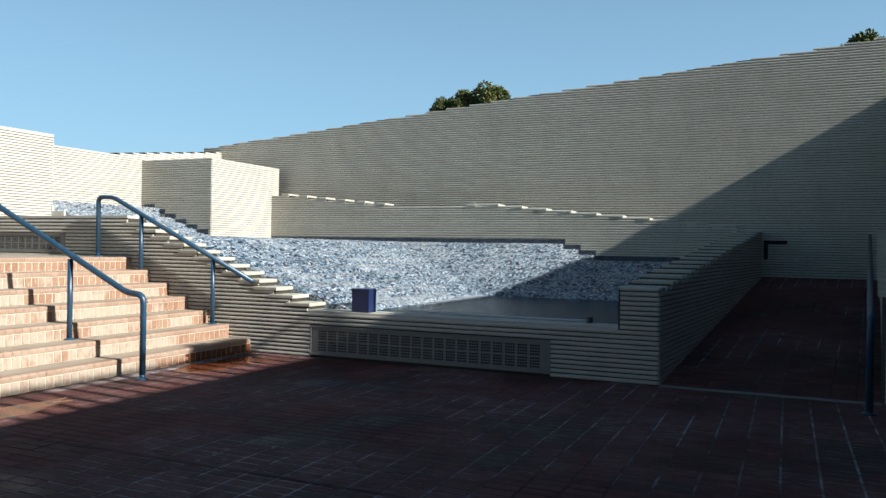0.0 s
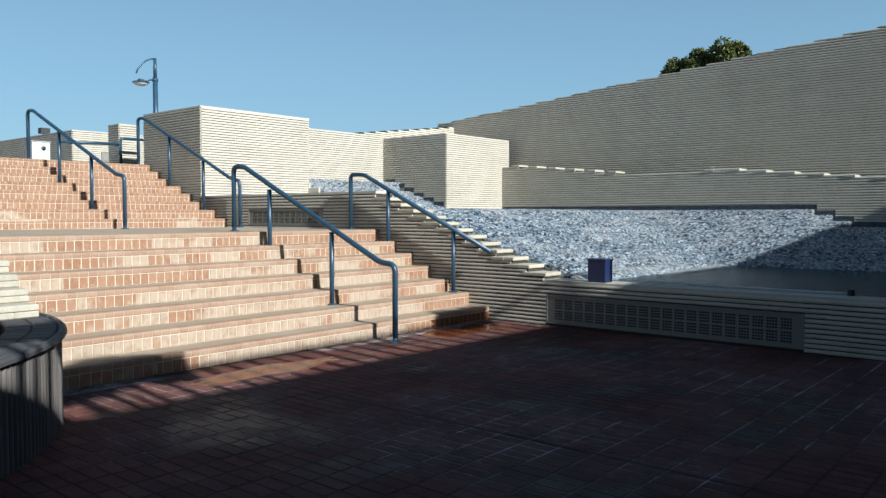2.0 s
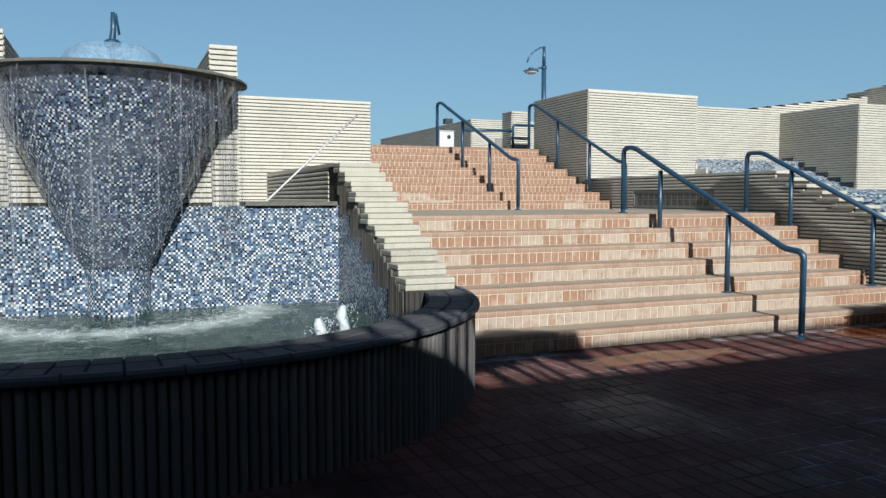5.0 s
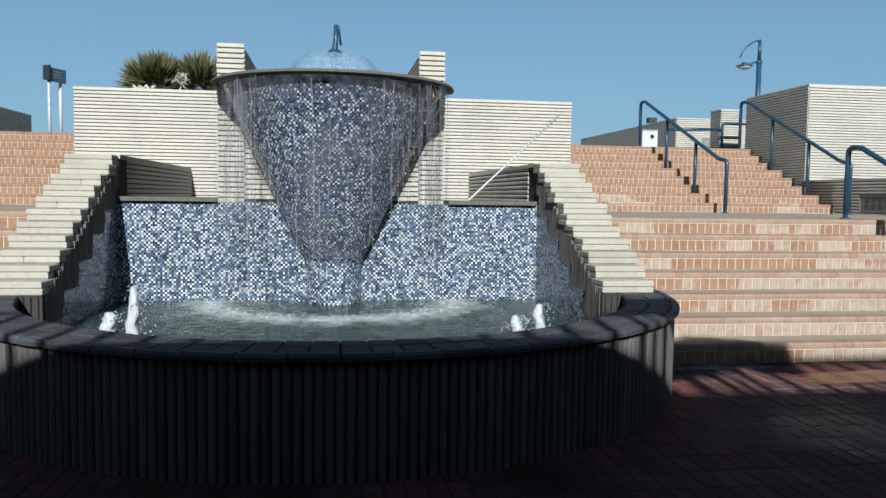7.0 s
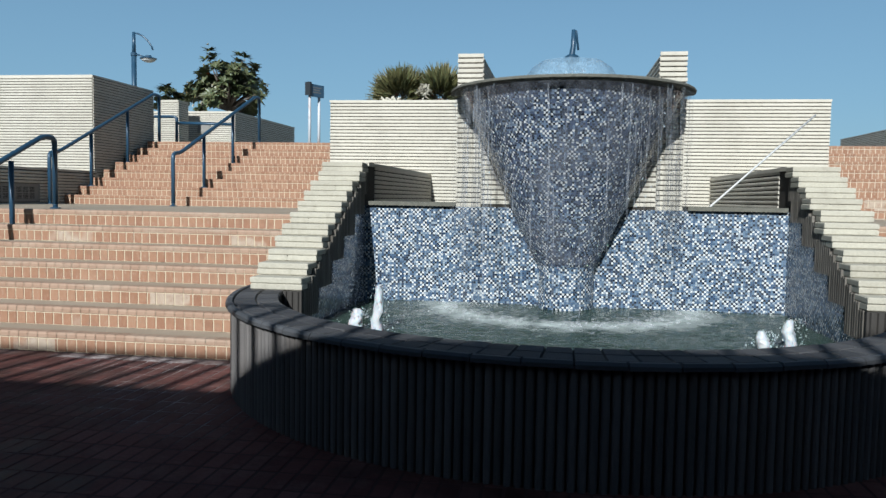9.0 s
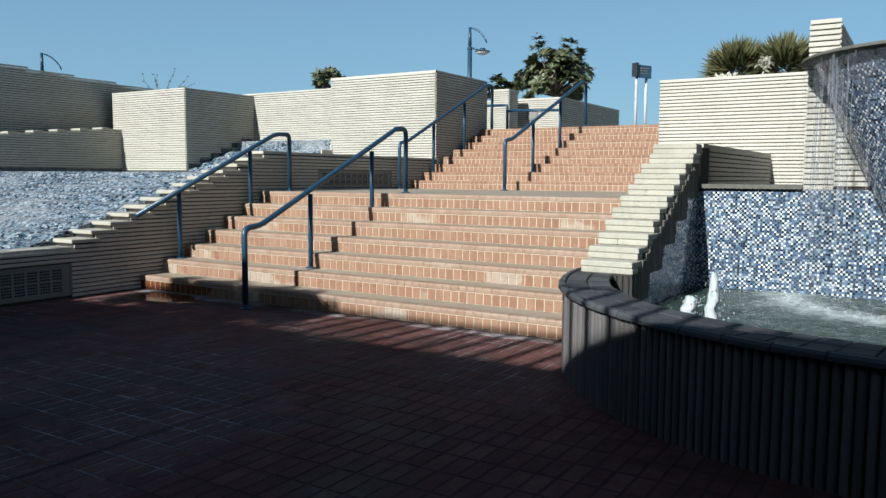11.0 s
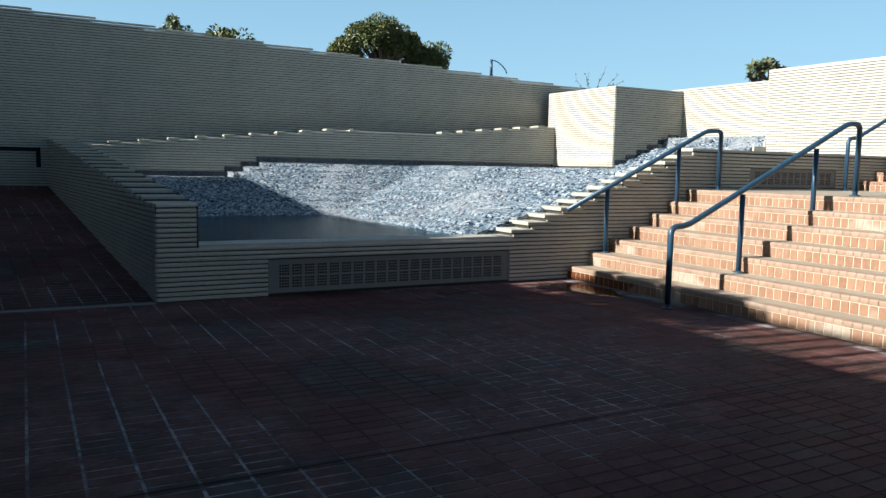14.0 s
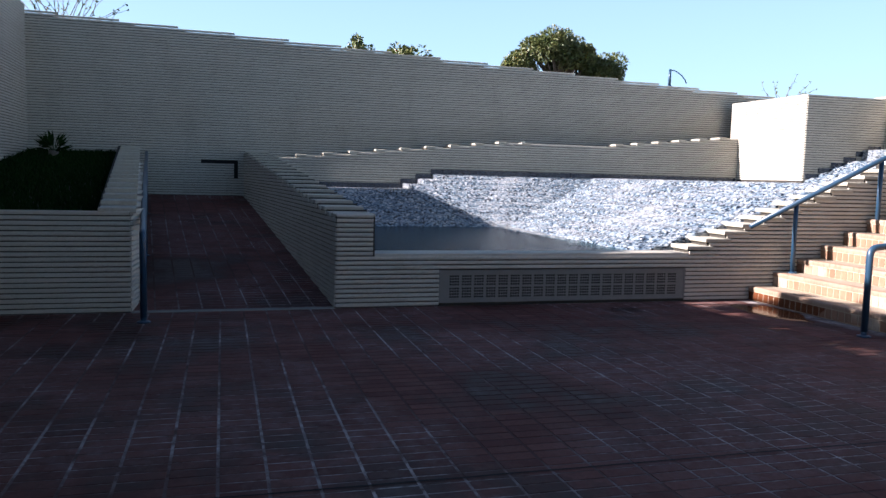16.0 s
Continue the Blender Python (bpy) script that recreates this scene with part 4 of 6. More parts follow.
for s in (1, -1):
    e = SIDE[s]
    mb = MB()
    xp = 1.015 if s > 0 else 1.066       # middle of the pier
    mb.box(s * (xp - 0.125), s * (xp + 0.125), TW + 0.012, 9.9, 1.36, 2.955, 1)
    face_courses(mb, (s * (xp - 0.125), TW + 0.012), (s * (xp - 0.125), 9.9), (-s, 0), 1.366, lambda t: 2.94, 0.5, 0)
    pier = solid("pier_" + e, mb, [CREAM, JOINT], "tall cream ribbed tile pier behind the bowl", "pier", kind="structure")
    for i in range(31):
        part("pier_tile", COURSE_PIER, pier, at=(s * xp - 0.136 + rnd.uniform(-.004, .004), TW + 0.006, 1.352 + H * i))
    # wing wall
    mb = MB()
    tops = [0.676 + 0.0525 * i for i in range(22)]
    for i, z in enumerate(tops):
        y = WING + 0.0995 * i
        mb.box(s * 2.2, s * 2.62, y, y + 0.0995, -0.05, z - 0.012, 1)
    mb.prism([(s * 2.2, 8.547), (s * 2.65, 8.547), (s * 3.75, 12.39), (s * 2.14, 12.39)][::s], -0.05, 1.785, 1)
    face_courses(mb, (s * 2.2, TW + 0.41), (s * 2.14, 12.39), (-s, 0), 1.38, lambda t: 1.82, 0.5, 0)
    mb.prism([(s * 2.18, 8.55), (s * 2.68, 8.55), (s * 3.75, 12.39), (s * 2.13, 12.39)][::s], 1.787, 1.825, 0)
    wing = solid("wall_wing_" + e, mb, [CREAM, JOINT], "stepped wing wall of cream tile beside the fountain", "wall", kind="structure")
    for i, z in enumerate(tops):
        if i % 2 == 0:
            shift = rnd.uniform(-.018, .018)
        first = rnd.randrange(2)
        x0 = s * 2.408 - 0.2225 + shift + rnd.uniform(-.006, .006)
        for w in ((first, 1 - first) if rnd.random() < 0.3 else (2,)):
            part("cap_tile", WING_CAP[w], wing, at=(x0, WING + 0.199 * (i // 2) - 0.035 + rnd.uniform(-.004, .004), z - 0.012))
            x0 += (0.268, 0.176, 0.445)[w]
    # inner face: mosaic below, upright ribs under the caps
    mb = MB()
    for i in range(20):
        y = WING + 0.06 + 0.101 * i
        k = (i // 4) * 4
        mb.box(s * 2.191, s * 2.199, y, y + 0.101, 0.1, max(0.3, tops[k] - 0.16), 0)
    # west face turns from the sun: its shade comes from the darker mosaic
    part("mosaic_face", mb, wing, "blue mosaic facing", [MOSAIC if s > 0 else MOSAIC_WET_SHADED])
    for i in range(42):
        y = WING + 0.01 + 0.0502 * i
        k = min(21, int((y - WING) / 0.0995))
        kk = (k // 4) * 4
        foot = tops[kk] - 0.25
        o = part("rib_tile", RIB_BAR, wing, at=(s * 2.197, y + (0.05 if s > 0 else 0), foot), turn=-s * math.pi / 2)
        o.scale.z = (tops[k] - 0.014 - foot) / 0.30
    # wing's ribbed end above the basin's inner edge, coloured dark for shade and wet
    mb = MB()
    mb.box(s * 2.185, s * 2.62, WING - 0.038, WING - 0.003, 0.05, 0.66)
    part("end_face", mb, wing, "tiled end coloured dark for shade and wet", [RIB_SHADED])
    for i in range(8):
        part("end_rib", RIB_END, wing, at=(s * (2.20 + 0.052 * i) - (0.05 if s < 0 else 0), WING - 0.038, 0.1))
    # shelf stones on the mosaic wall
    mb = MB()
    mb.box(s * 1.2, s * 2.17, TW - 0.05, TW + 0.5, 1.362, 1.405)
    solid("shelf_" + e, mb, [STONE], "dark stone shelf over the mosaic wall", "shelf", kind="structure")
mb = MB()
mb.box(-2.15, 2.15, TW + 0.42, 12.39, 0.3, 1.36)
solid("planting_bed", mb, [CONCRETE], "plain recess floor behind the mosaic wall", "floor", kind="structure")

# basin: core, upright ribs and two rows of rim tiles
basin = thing("fountain_basin", "round basin wall of dark upright ribs under a tiled rim", "basin")
RIM = 0.664
core = lathe([(RB - 0.03, -0.04), (RB - 0.03, RIM - 0.014), (RB - 0.345, RIM - 0.014), (RB - 0.345, 0.05)], 120, math.pi - 0.12, 2 * math.pi + 0.12, (0, CY))
part("core", core, basin, "", [JOINT])
rib = MB()
rib.v = [(x, y, z) for z in (0.0, 0.630) for x, y in ((-0.024, 0.012), (-0.019, -0.016), (-0.009, -0.026), (0.009, -0.026), (0.019, -0.016), (0.024, 0.012))]
rib.f = [(j, j + 1, j + 7, j + 6) for j in range(5)] + [(6, 7, 8, 9, 10, 11)]
rib.k, rib.uv = [0] * 6, [(0, 0)] * 26
rib = rib.mesh("rib", [RIB])
NR = 172
for i in range(NR + 1):
    a = math.pi * 0.965 + math.pi * 1.07 * i / NR
    o = part("rib", rib, basin, at=(RB * 0.992 * math.cos(a), CY + RB * 0.992 * math.sin(a), 0))
    o.rotation_euler.z = a + math.pi / 2
for row, (r0, r1, n) in enumerate(((RB - 0.352, RB - 0.190, 56), (RB - 0.182, RB - 0.022, 56), (RB - 0.015, RB + 0.04, 36))):
    da = math.pi * 1.08 / n
    mb = MB()
    g = 0.004
    rings = []
    for z, inset in ((RIM - 0.034, 0.0), (RIM - 0.012, 0.0), (RIM + (0.003 if row == 2 else 0), 0.008)):
        ring = []
        for r, sg in ((r0 + inset, 1), (r1 - inset * (2.0 if row == 2 else 1), -1)):
            w = r * math.sin(da / 2) - g - inset * 0.5
            ring += [(-w * sg, -r * math.cos(da / 2), z), (w * sg, -r * math.cos(da / 2), z)]
        rings.append(ring)
    mb.v = [p for r in rings for p in r]
    mb.f = [(8, 9, 10, 11)] + [(4 * k + j, 4 * k + (j + 1) % 4, 4 * k + 4 + (j + 1) % 4, 4 * k + 4 + j) for k in range(2) for j in range(4)]
    mb.k, mb.uv = [0] * 9, [(0, 0)] * 36
    name = "edge_tile" if row == 2 else "rim_tile"
    me = mb.mesh(name, [EDGETILE if row == 2 else CAPTILE])
    for i in range(n):
        a = -math.pi * 0.54 + da * (i + 0.5)
        o = part(name, me, basin, at=(0, CY, rnd.uniform(-.0015, .0015)), turn=a)
mb = MB()
ri = RB - 0.340
G = 0.05
grid = {}
for iy in range(int((TW - CY + ri) / G) + 2):
    for ix in range(-44, 45):
        x, y = ix * G, CY - ri + iy * G
        y = min(y, TW)
        h = 0.010 * noise.noise((x * 5, y * 9, 1.3)) + 0.006 * noise.noise((x * 14, y * 22, 4.1)) + 0.02 * max(0, 1 - abs(math.hypot(x, y - BY) - BR) * 3.5) * noise.noise((x * 9, y * 9, 8))
        grid[ix, iy] = (min(2.17, max(-2.17, x)), y, WATER + h)
for (ix, iy), p in grid.items():
    if (ix + 1, iy + 1) in grid:
        q = [grid[ix, iy], grid[ix + 1, iy], grid[ix + 1, iy + 1], grid[ix, iy + 1]]
        if all(c[1] > CY or math.hypot(c[0], c[1] - CY) < ri + 0.09 for c in q) and q[0][1] < TW - 1e-6:
            mb.face(q)
mb.v = list(mb.v)
solid("fountain_water", mb, [GREEN_WATER], "stirred green fountain water with white foam", "water", kind="structure")

# bowl: a half cone built against the wall between the piers
bowl = thing("fountain_bowl", "tall blue mosaic half-cone bowl with overflowing water", "fountain bowl", at=(-0.012, BY, 0.2))


def half(mb):
    """Flattens the back of a lathed form against the wall."""
    mb.v = [(x, y if y < 0 else y * 0.02, z - 0.2) for x, y, z in mb.v]
    return mb


def cone_r(z):
    return 0.295 + (BR - 0.12 - 0.295) * max(0, (z - 0.77) / (2.51 - 0.77)) ** 0.96


part("stem", half(lathe([(0.285, 0.1), (0.285, 0.70), (0.295, 0.768)], 48)), bowl, "blue glass mosaic", [MOSAIC], True)
part("cone", half(lathe([(0.295, 0.77)] + [(cone_r(z), z) for z in [0.77 + 0.174 * i for i in range(1, 11)]], 72)), bowl, "wet blue glass mosaic", [MOSAIC_WET_SHADED], True)
part("rim", half(lathe([(BR - 0.13, 2.510), (BR - 0.01, 2.526), (BR, 2.532), (BR, 2.548), (BR - 0.015, 2.56), (BR - 0.2, 2.56), (0.2, 2.32)], 72)), bowl, "lichened grey stone rim", [STONE], True)
part("water_sheet", half(lathe([(BR - 0.03, 2.522)] + [(cone_r(z) + 0.03 * (z - 0.3), z) for z in [2.42, 2.1, 1.75, 1.4, 1.0, 0.8]], 72)), bowl, "thin sheet of clinging water", [CLING], True)
mb = MB()
for i in range(430):
    side = i % 7
    a = math.pi + (rnd.uniform(0, 1) if side == 0 else rnd.uniform(0, 0.25) if side < 4 else 1 - rnd.uniform(0, 0.25)) * math.pi
    w = rnd.uniform(0.004, 0.018) if i % 3 else rnd.uniform(0.012, 0.03)
    r = BR - 0.005 - abs(rnd.gauss(0, 0.10))
    z1 = rnd.uniform(1.5, 2.52) if i % 2 else 2.52
    z0 = max(0.36, z1 - rnd.uniform(0.15, 1.5))
    cells = max(3, int((z1 - z0) / 0.09))
    edge = []
    for q in range(cells + 1):
        z = z1 + (z0 - z1) * q / cells
        a += rnd.gauss(0, 0.004)
        ww = w * rnd.uniform(0.4, 1.2) / r
        edge.append([(r * math.cos(aa), r * math.sin(aa), z - 0.2) for aa in (a - ww / 2, a + ww / 2)])
    for p, q in zip(edge, edge[1:]):
        mb.face([q[0], q[1], p[1], p[0]])
part("falling_water", mb, bowl, "broken threads of falling water", [CURTAIN], kind="stuff")
mb = MB()
for i in range(230):
    a = math.pi * rnd.uniform(1, 2)
    z = rnd.uniform(0.6, 2.45)
    r = cone_r(z) + abs(rnd.gauss(0, 0.08)) + 0.02
    q = rnd.uniform(0.003, 0.009)
    p = Vector((r * math.cos(a), r * math.sin(a), z - 0.2))
    c = [p + Vector(v) * q for v in ((1, 0, -0.6), (-0.5, 0.86, -0.6), (-0.5, -0.86, -0.6), (0, 0, 2.2))]
    for f in ((0, 1, 3), (1, 2, 3), (2, 0, 3), (0, 2, 1)):
        mb.face([c[k] for k in f])
part("flying_spray", mb, bowl, "bright flying drops", [FOAM], kind="stuff")
# water bell and its nozzle
dome = lathe([(0.0, 2.60), (0.09, 2.70), (0.15, 2.79), (0.22, 2.835), (0.30, 2.825), (0.38, 2.77), (0.44, 2.68), (0.46, 2.55)], 40)
dome.v = [(x * 1.05 * (1 + 0.05 * math.sin(5 * math.atan2(y, x))), y * 0.8, z - 0.15) for x, y, z in dome.v]
part("water_bell", dome, bowl, "clear dome of water", [DOME_WATER], True)
nozzle = part("nozzle", tube([(0, 0, 2.0), (0, 0, 2.58), (0.0, 0, 2.75), (0.01, 0, 2.83), (0.012, 0, 2.995)], lambda t: 0.040 - 0.018 * t, 12), bowl, "blue spray nozzle", [BLUE], True)
part("collar", lathe([(0.055, 2.66), (0.075, 2.68), (0.075, 2.72), (0.05, 2.74)], 16), nozzle, "blue collar", [BLUE], True)
part("spout", tube(rounded([(0.012, 0, 2.985), (0.035, 0, 2.985), (0.062, 0, 2.79)], 0.02), 0.012, 8), nozzle, "", [BLUE], True)


def splash(name, at, height, radius, n, label):
    """A short jet: a ragged column of foam with drops round it."""
    ob = thing(name, label, "water jet", "water jets in the basin", at=at)
    mb = MB()
    rings, sides = 14, 12
    cols = []
    for i in range(rings + 1):
        t = i / rings
        r = radius * 0.58 * (1 - 0.5 * t ** 3)
        cols.append([Vector((r * (1 + 0.6 * noise.noise((2 * math.cos(a) + at[0] * 7, 2 * math.sin(a), t * 6))) * math.cos(a) + 0.012 * math.sin(4 * t + at[0]),
                             r * (1 + 0.6 * noise.noise((2 * math.cos(a), 2 * math.sin(a) + at[0], t * 6))) * math.sin(a), height * t)) for a in [2 * math.pi * j / sides for j in range(sides)]])
    mb.v = [tuple(p) for c in cols for p in c]
    mb.f = [(i * sides + j, i * sides + (j + 1) % sides, (i + 1) * sides + (j + 1) % sides, (i + 1) * sides + j) for i in range(rings) for j in range(sides)]
    mb.k, mb.uv = [0] * len(mb.f), [(0, 0)] * (4 * len(mb.f))
    for i in range(int(60 + 220 * height)):
        t = rnd.random() ** 0.8
        spread = radius * (0.9 + 0.5 * math.sin(3 * t)) * (1 - 0.45 * t)
        p = Vector((rnd.gauss(0, spread * 0.6) + 0.03 * t, rnd.gauss(0, spread * 0.6), height * 1.05 * t))
        q = rnd.uniform(0.002, 0.006)
        ax = [Vector(v) * q * rnd.uniform(0.7, 1.3) for v in ((1, 0, 0), (0, 1, 0), (-1, 0, 0), (0, -1, 0), (0, 0, 1.8), (0, 0, -1.5))]
        for k in range(4):
            mb.face([p + ax[k], p + ax[(k + 1) % 4], p + ax[4]])
            mb.face([p + ax[(k + 1) % 4], p + ax[k], p + ax[5]])
    part("column", mb, ob, "white foaming column", [FOAM], True, kind="stuff")
    mb = MB()
    for i in range(n):
        a, d = rnd.uniform(0, 6.28), radius * rnd.uniform(0.8, 3.2)
        p = Vector((d * math.cos(a), d * math.sin(a), rnd.uniform(0, height * 0.6) * (1 - d / radius / 4)))
        r = rnd.uniform(0.004, 0.012)
        q = [p + Vector(v) * r for v in ((1, 0, -0.6), (-0.5, 0.86, -0.6), (-0.5, -0.86, -0.6), (0, 0, 1))]
        for f in ((0, 1, 3), (1, 2, 3), (2, 0, 3), (0, 2, 1)):
            mb.face([q[k] for k in f])
    part("spray", mb, ob, "flying drops", [FOAM], kind="stuff")
    part("jet_nozzle", lathe([(0.03, -0.12), (0.03, 0.02), (0.024, 0.03), (0.0, 0.03)], 10), ob, "dark nozzle", [DARK])
    return ob


splash("water_jet", (-1.58, 6.5, WATER), 0.38, 0.08, 16, "white foaming jet standing in the basin water")
splash("water_jet", (1.68, 6.43, WATER), 0.23, 0.085, 12, "short white foaming jet standing in the basin water")
splash("water_jet", (-1.78, 6.56, WATER), 0.17, 0.10, 12, "low pale splash beside the taller jet")
splash("water_jet", (1.48, 6.41, WATER), 0.14, 0.08, 12, "low grey splash beside the white jet")

# foam where the curtain lands
mb = MB()
for i in range(520):
    a = math.pi * rnd.uniform(1.0, 2.0)
    r = BR + rnd.gauss(0.0, 0.24)
    x, y = r * math.cos(a), BY + r * math.sin(a) * 0.95
    if y > TW - 0.03 or abs(x) > 2.1:
        continue
    R = rnd.uniform(0.008, 0.04)
    hgt = rnd.uniform(0.003, 0.025) * max(0.3, 1 - abs(r - BR) * 3)
    base = [(x + R * math.cos(t), y + R * math.sin(t) * 0.8, WATER - 0.004) for t in [6.283 * j / 7 for j in range(7)]]
    mid = [(x + 0.55 * R * math.cos(t), y + 0.5 * R * math.sin(t), WATER + hgt) for t in [6.283 * j / 7 for j in range(7)]]
    for j in range(7):
        mb.face([base[j], base[(j + 1) % 7], mid[(j + 1) % 7], mid[j]])
    mb.face(mid)
solid("foam", mb, [SPRAY], "churned white foam under the falling water", "foam", kind="stuff", smooth=True)

# long pole leaning in the recess
solid("cleaning_pole", tube([(1.47, 8.72, 1.405), (2.86, 10.0, 2.50)], 0.011, 8), [WHITE], "long white pole leaning against the tile wall", "pole", smooth=True)

# ---- handrails ----
PLATE = lathe([(0.065, 0.0), (0.065, 0.012), (0.03, 0.022)], 14).mesh("base_plate", [BLUE])


def handrail(path, posts, label, plates=True):
    """A bent tube with upright posts; posts: (x, y, foot, head)."""
    ob = thing("handrail", label, "handrail", "blue handrails", at=(posts[0][0], posts[0][1], posts[0][2]))
    o = Vector(ob.location)
    part("rail", tube([p - o for p in rounded(path, 0.085)], 0.033, 12), ob, "", [BLUE], True)
    for x, y, z0, z1 in posts:
        post = part("post", tube([Vector((x, y, z0)) - o, Vector((x, y, z1)) - o], 0.03, 12), ob, "", [BLUE], True)
        part("base_plate", PLATE, post, at=Vector((x, y, z0)) - o)
    return ob


for s in (1, -1):
    x = s * 6.475
    handrail([(x, 6.18, 0.05), (x, 6.18, 0.89), (x, 6.42, 0.91), (x, 9.06, 2.13), (x, 9.286, 2.13), (x, 9.286, 1.29)],
             [(x, 6.18, 0.0, 0.06), (x, 7.258, 0.352, 1.25), (x, 8.487, 0.88, 1.80), (x, 9.286, LANDING, 1.34)], "blue painted tube handrail up the lower stairs")
    x = s * 8.66
    handrail([(x, 6.45, 0.95), (x, 8.96, 2.10), (x, 9.258, 2.11), (x, 9.258, 1.29)],
             [(x, 7.12, 0.352, 1.26), (x, 8.42, 0.88, 1.84), (x, 9.258, LANDING, 1.34)], "blue painted tube handrail beside the stepped wall")
    x = s * 6.48
    handrail([(x, 12.36, 1.29), (x, 12.36, 2.11), (x, 12.62, 2.14), (x, 15.88, 3.49), (x, 16.1, 3.49), (x, 16.1, 2.6)],
             [(x, 12.36, LANDING, 1.34), (x, 13.5, LANDING + 2 * RISE_UP, 2.48), (x, 14.75, LANDING + 5 * RISE_UP, 3.0), (x, 16.1, 2.53, 2.65)], "blue painted tube handrail up the upper stairs")
    x = s * 8.66
    handrail([(x, 12.26, 1.29), (x, 12.26, 2.10), (x, 12.52, 2.14), (x, 15.68, 3.53), (x, 15.92, 3.53), (x, 15.92, 2.6)],
             [(x, 12.26, LANDING, 1.34), (x, 13.45, LANDING + 2 * RISE_UP, 2.53), (x, 14.68, LANDING + 5 * RISE_UP, 3.07), (x, 15.92, 2.53, 2.65)], "blue painted tube handrail beside the tower")
    handrail([(s * 9.6, 17.0, 3.20), (s * 8.82, 17.0, 3.20), (s * 8.82, 17.0, 2.6)], [(s * 8.82, 17.0, 2.53, 2.65)], "blue tube guard rail on the upper terrace")
    handrail([(s * 8.8, 17.05, 3.06), (s * 7.5, 17.05, 3.03)], [(s * 8.1, 17.3, 2.53, 2.6)], "blue horizontal guard bar on the upper terrace")
    handrail([(s * 8.2, -0.72, 0.05), (s * 8.2, -0.72, 0.86), (s * 8.45, -0.74, 0.90), (s * 17.0, -1.45, 1.80)],
             [(s * 8.2, -0.72, 0.0, 0.1), (s * 11.5, -1.0, 0.30, 1.22), (s * 15, -1.29, 0.67, 1.59)], "blue tube handrail along the ramp")

# ---- vent panels in the pool walls ----
for s in (1, -1):
    for (y0, y1, z0, z1, groups, name) in ((2.40, 5.61, 0.035, 0.412, 10, "vent_panel"), (10.04, 12.14, 1.27, 1.57, 6, "small_vent_panel")):
        ob = thing(name, "grey cast vent panel with groups of square holes", "vent panel", at=(s * X0, y0, z0))
        L, hgt = y1 - y0, z1 - z0
        mb = MB()
        mb.box(0, -s * 0.006, 0.004, L - 0.004, 0.004, hgt - 0.004)
        part("backing", mb, ob, "", [HOLE])
        mb = MB()
        # a grid of bars: holes stay open
        cells = groups * 2
        m = 0.11
        cw = (L - 2 * m) / cells
        ys, zs = [0.0], [0.0]
        for c in range(cells):
            for j in range(4):
                a = m + cw * c + cw * 0.12 + j * cw * 0.2
                ys += [a, a + cw * 0.15]
        ys.append(L)
        rows = (hgt - 0.09) / 2
        for r in range(2):
            for j in range(4):
                a = 0.045 + rows * r + rows * 0.09 + j * rows * 0.225
                zs += [a, a + rows * 0.14]
        zs.append(hgt)
        xo = -s * 0.014
        for i in range(0, len(ys) - 1):
            solid_y = i % 2 == 0
            if solid_y:
                mb.face([(xo, ys[i], 0), (xo, ys[i + 1], 0), (xo, ys[i + 1], hgt), (xo, ys[i], hgt)])
            else:
                for k in range(0, len(zs) - 1, 2):
                    mb.face([(xo, ys[i], zs[k]), (xo, ys[i + 1], zs[k]), (xo, ys[i + 1], zs[k + 1]), (xo, ys[i], zs[k + 1])])
        part("grille", mb, ob, "pierced grey plate", [PANEL])
        mb = MB()
        for (a, b, c, d) in ((0, L, 0, 0.02), (0, L, hgt - 0.02, hgt), (0, 0.02, 0.02, hgt - 0.02), (L - 0.02, L, 0.02, hgt - 0.02)):
            mb.box(-s * 0.002, -s * 0.024, a, b, c, d)
        part("frame", mb, ob, "", [PANEL])

# ---- things round the pools ----
box = thing("plastic_box", "navy blue plastic box standing on the pool rim", "box", at=(X0 + 0.12, 4.895, 0.606))
c = part("body", cap_tile(0.19, 0.245, 0.28).copy(), box)
c.data.materials[0] = NAVY
c.location = (-0.095, -0.1225, 0)
c = part("lid", cap_tile(0.20, 0.255, 0.035).copy(), box)
c.data.materials[0] = NAVY
c.location = (-0.10, -0.1275, 0.263)
solid("suction_hose", tube(rounded([(X1 - 0.05, 4.55, 0.62), (X1 - 0.02, 4.2, 0.635), (X1 + 0.0, 3.4, 0.622), (X1 - 0.02, 2.3, 0.622), (X1 - 0.06, 2.05, 0.63)], 0.1), 0.014, 8), [WHITE], "thin pale pole lying along the pool rim", "pole", smooth=True)
mb = lathe([(0.0, 0), (0.035, 0), (0.035, 0.07), (0.0, 0.07)], 12, centre=(X1 - 0.06, 2.03))
mb.v = [(x, y, z + 0.606) for x, y, z in mb.v]
solid("pole_head", mb, [DARK], "dark round pole head lying on the pool rim", "pole head", smooth=True)
for s in (1, -1):
    mb = MB()
    mb.box(s * (XW - 0.03), s * (XW + 0.2), -0.02 if s > 0 else -0.42, 0.42 if s > 0 else 0.33, 1.62, 1.70)
    mb.box(s * (XW - 0.03), s * (XW + 0.2), 0.34 if s > 0 else 0.25, 0.42 if s > 0 else 0.33, 1.32, 1.62)
    solid("wall_niche_" + SIDE[s], mb, [HOLE], "dark slot in the tall side wall", "niche", kind="structure")
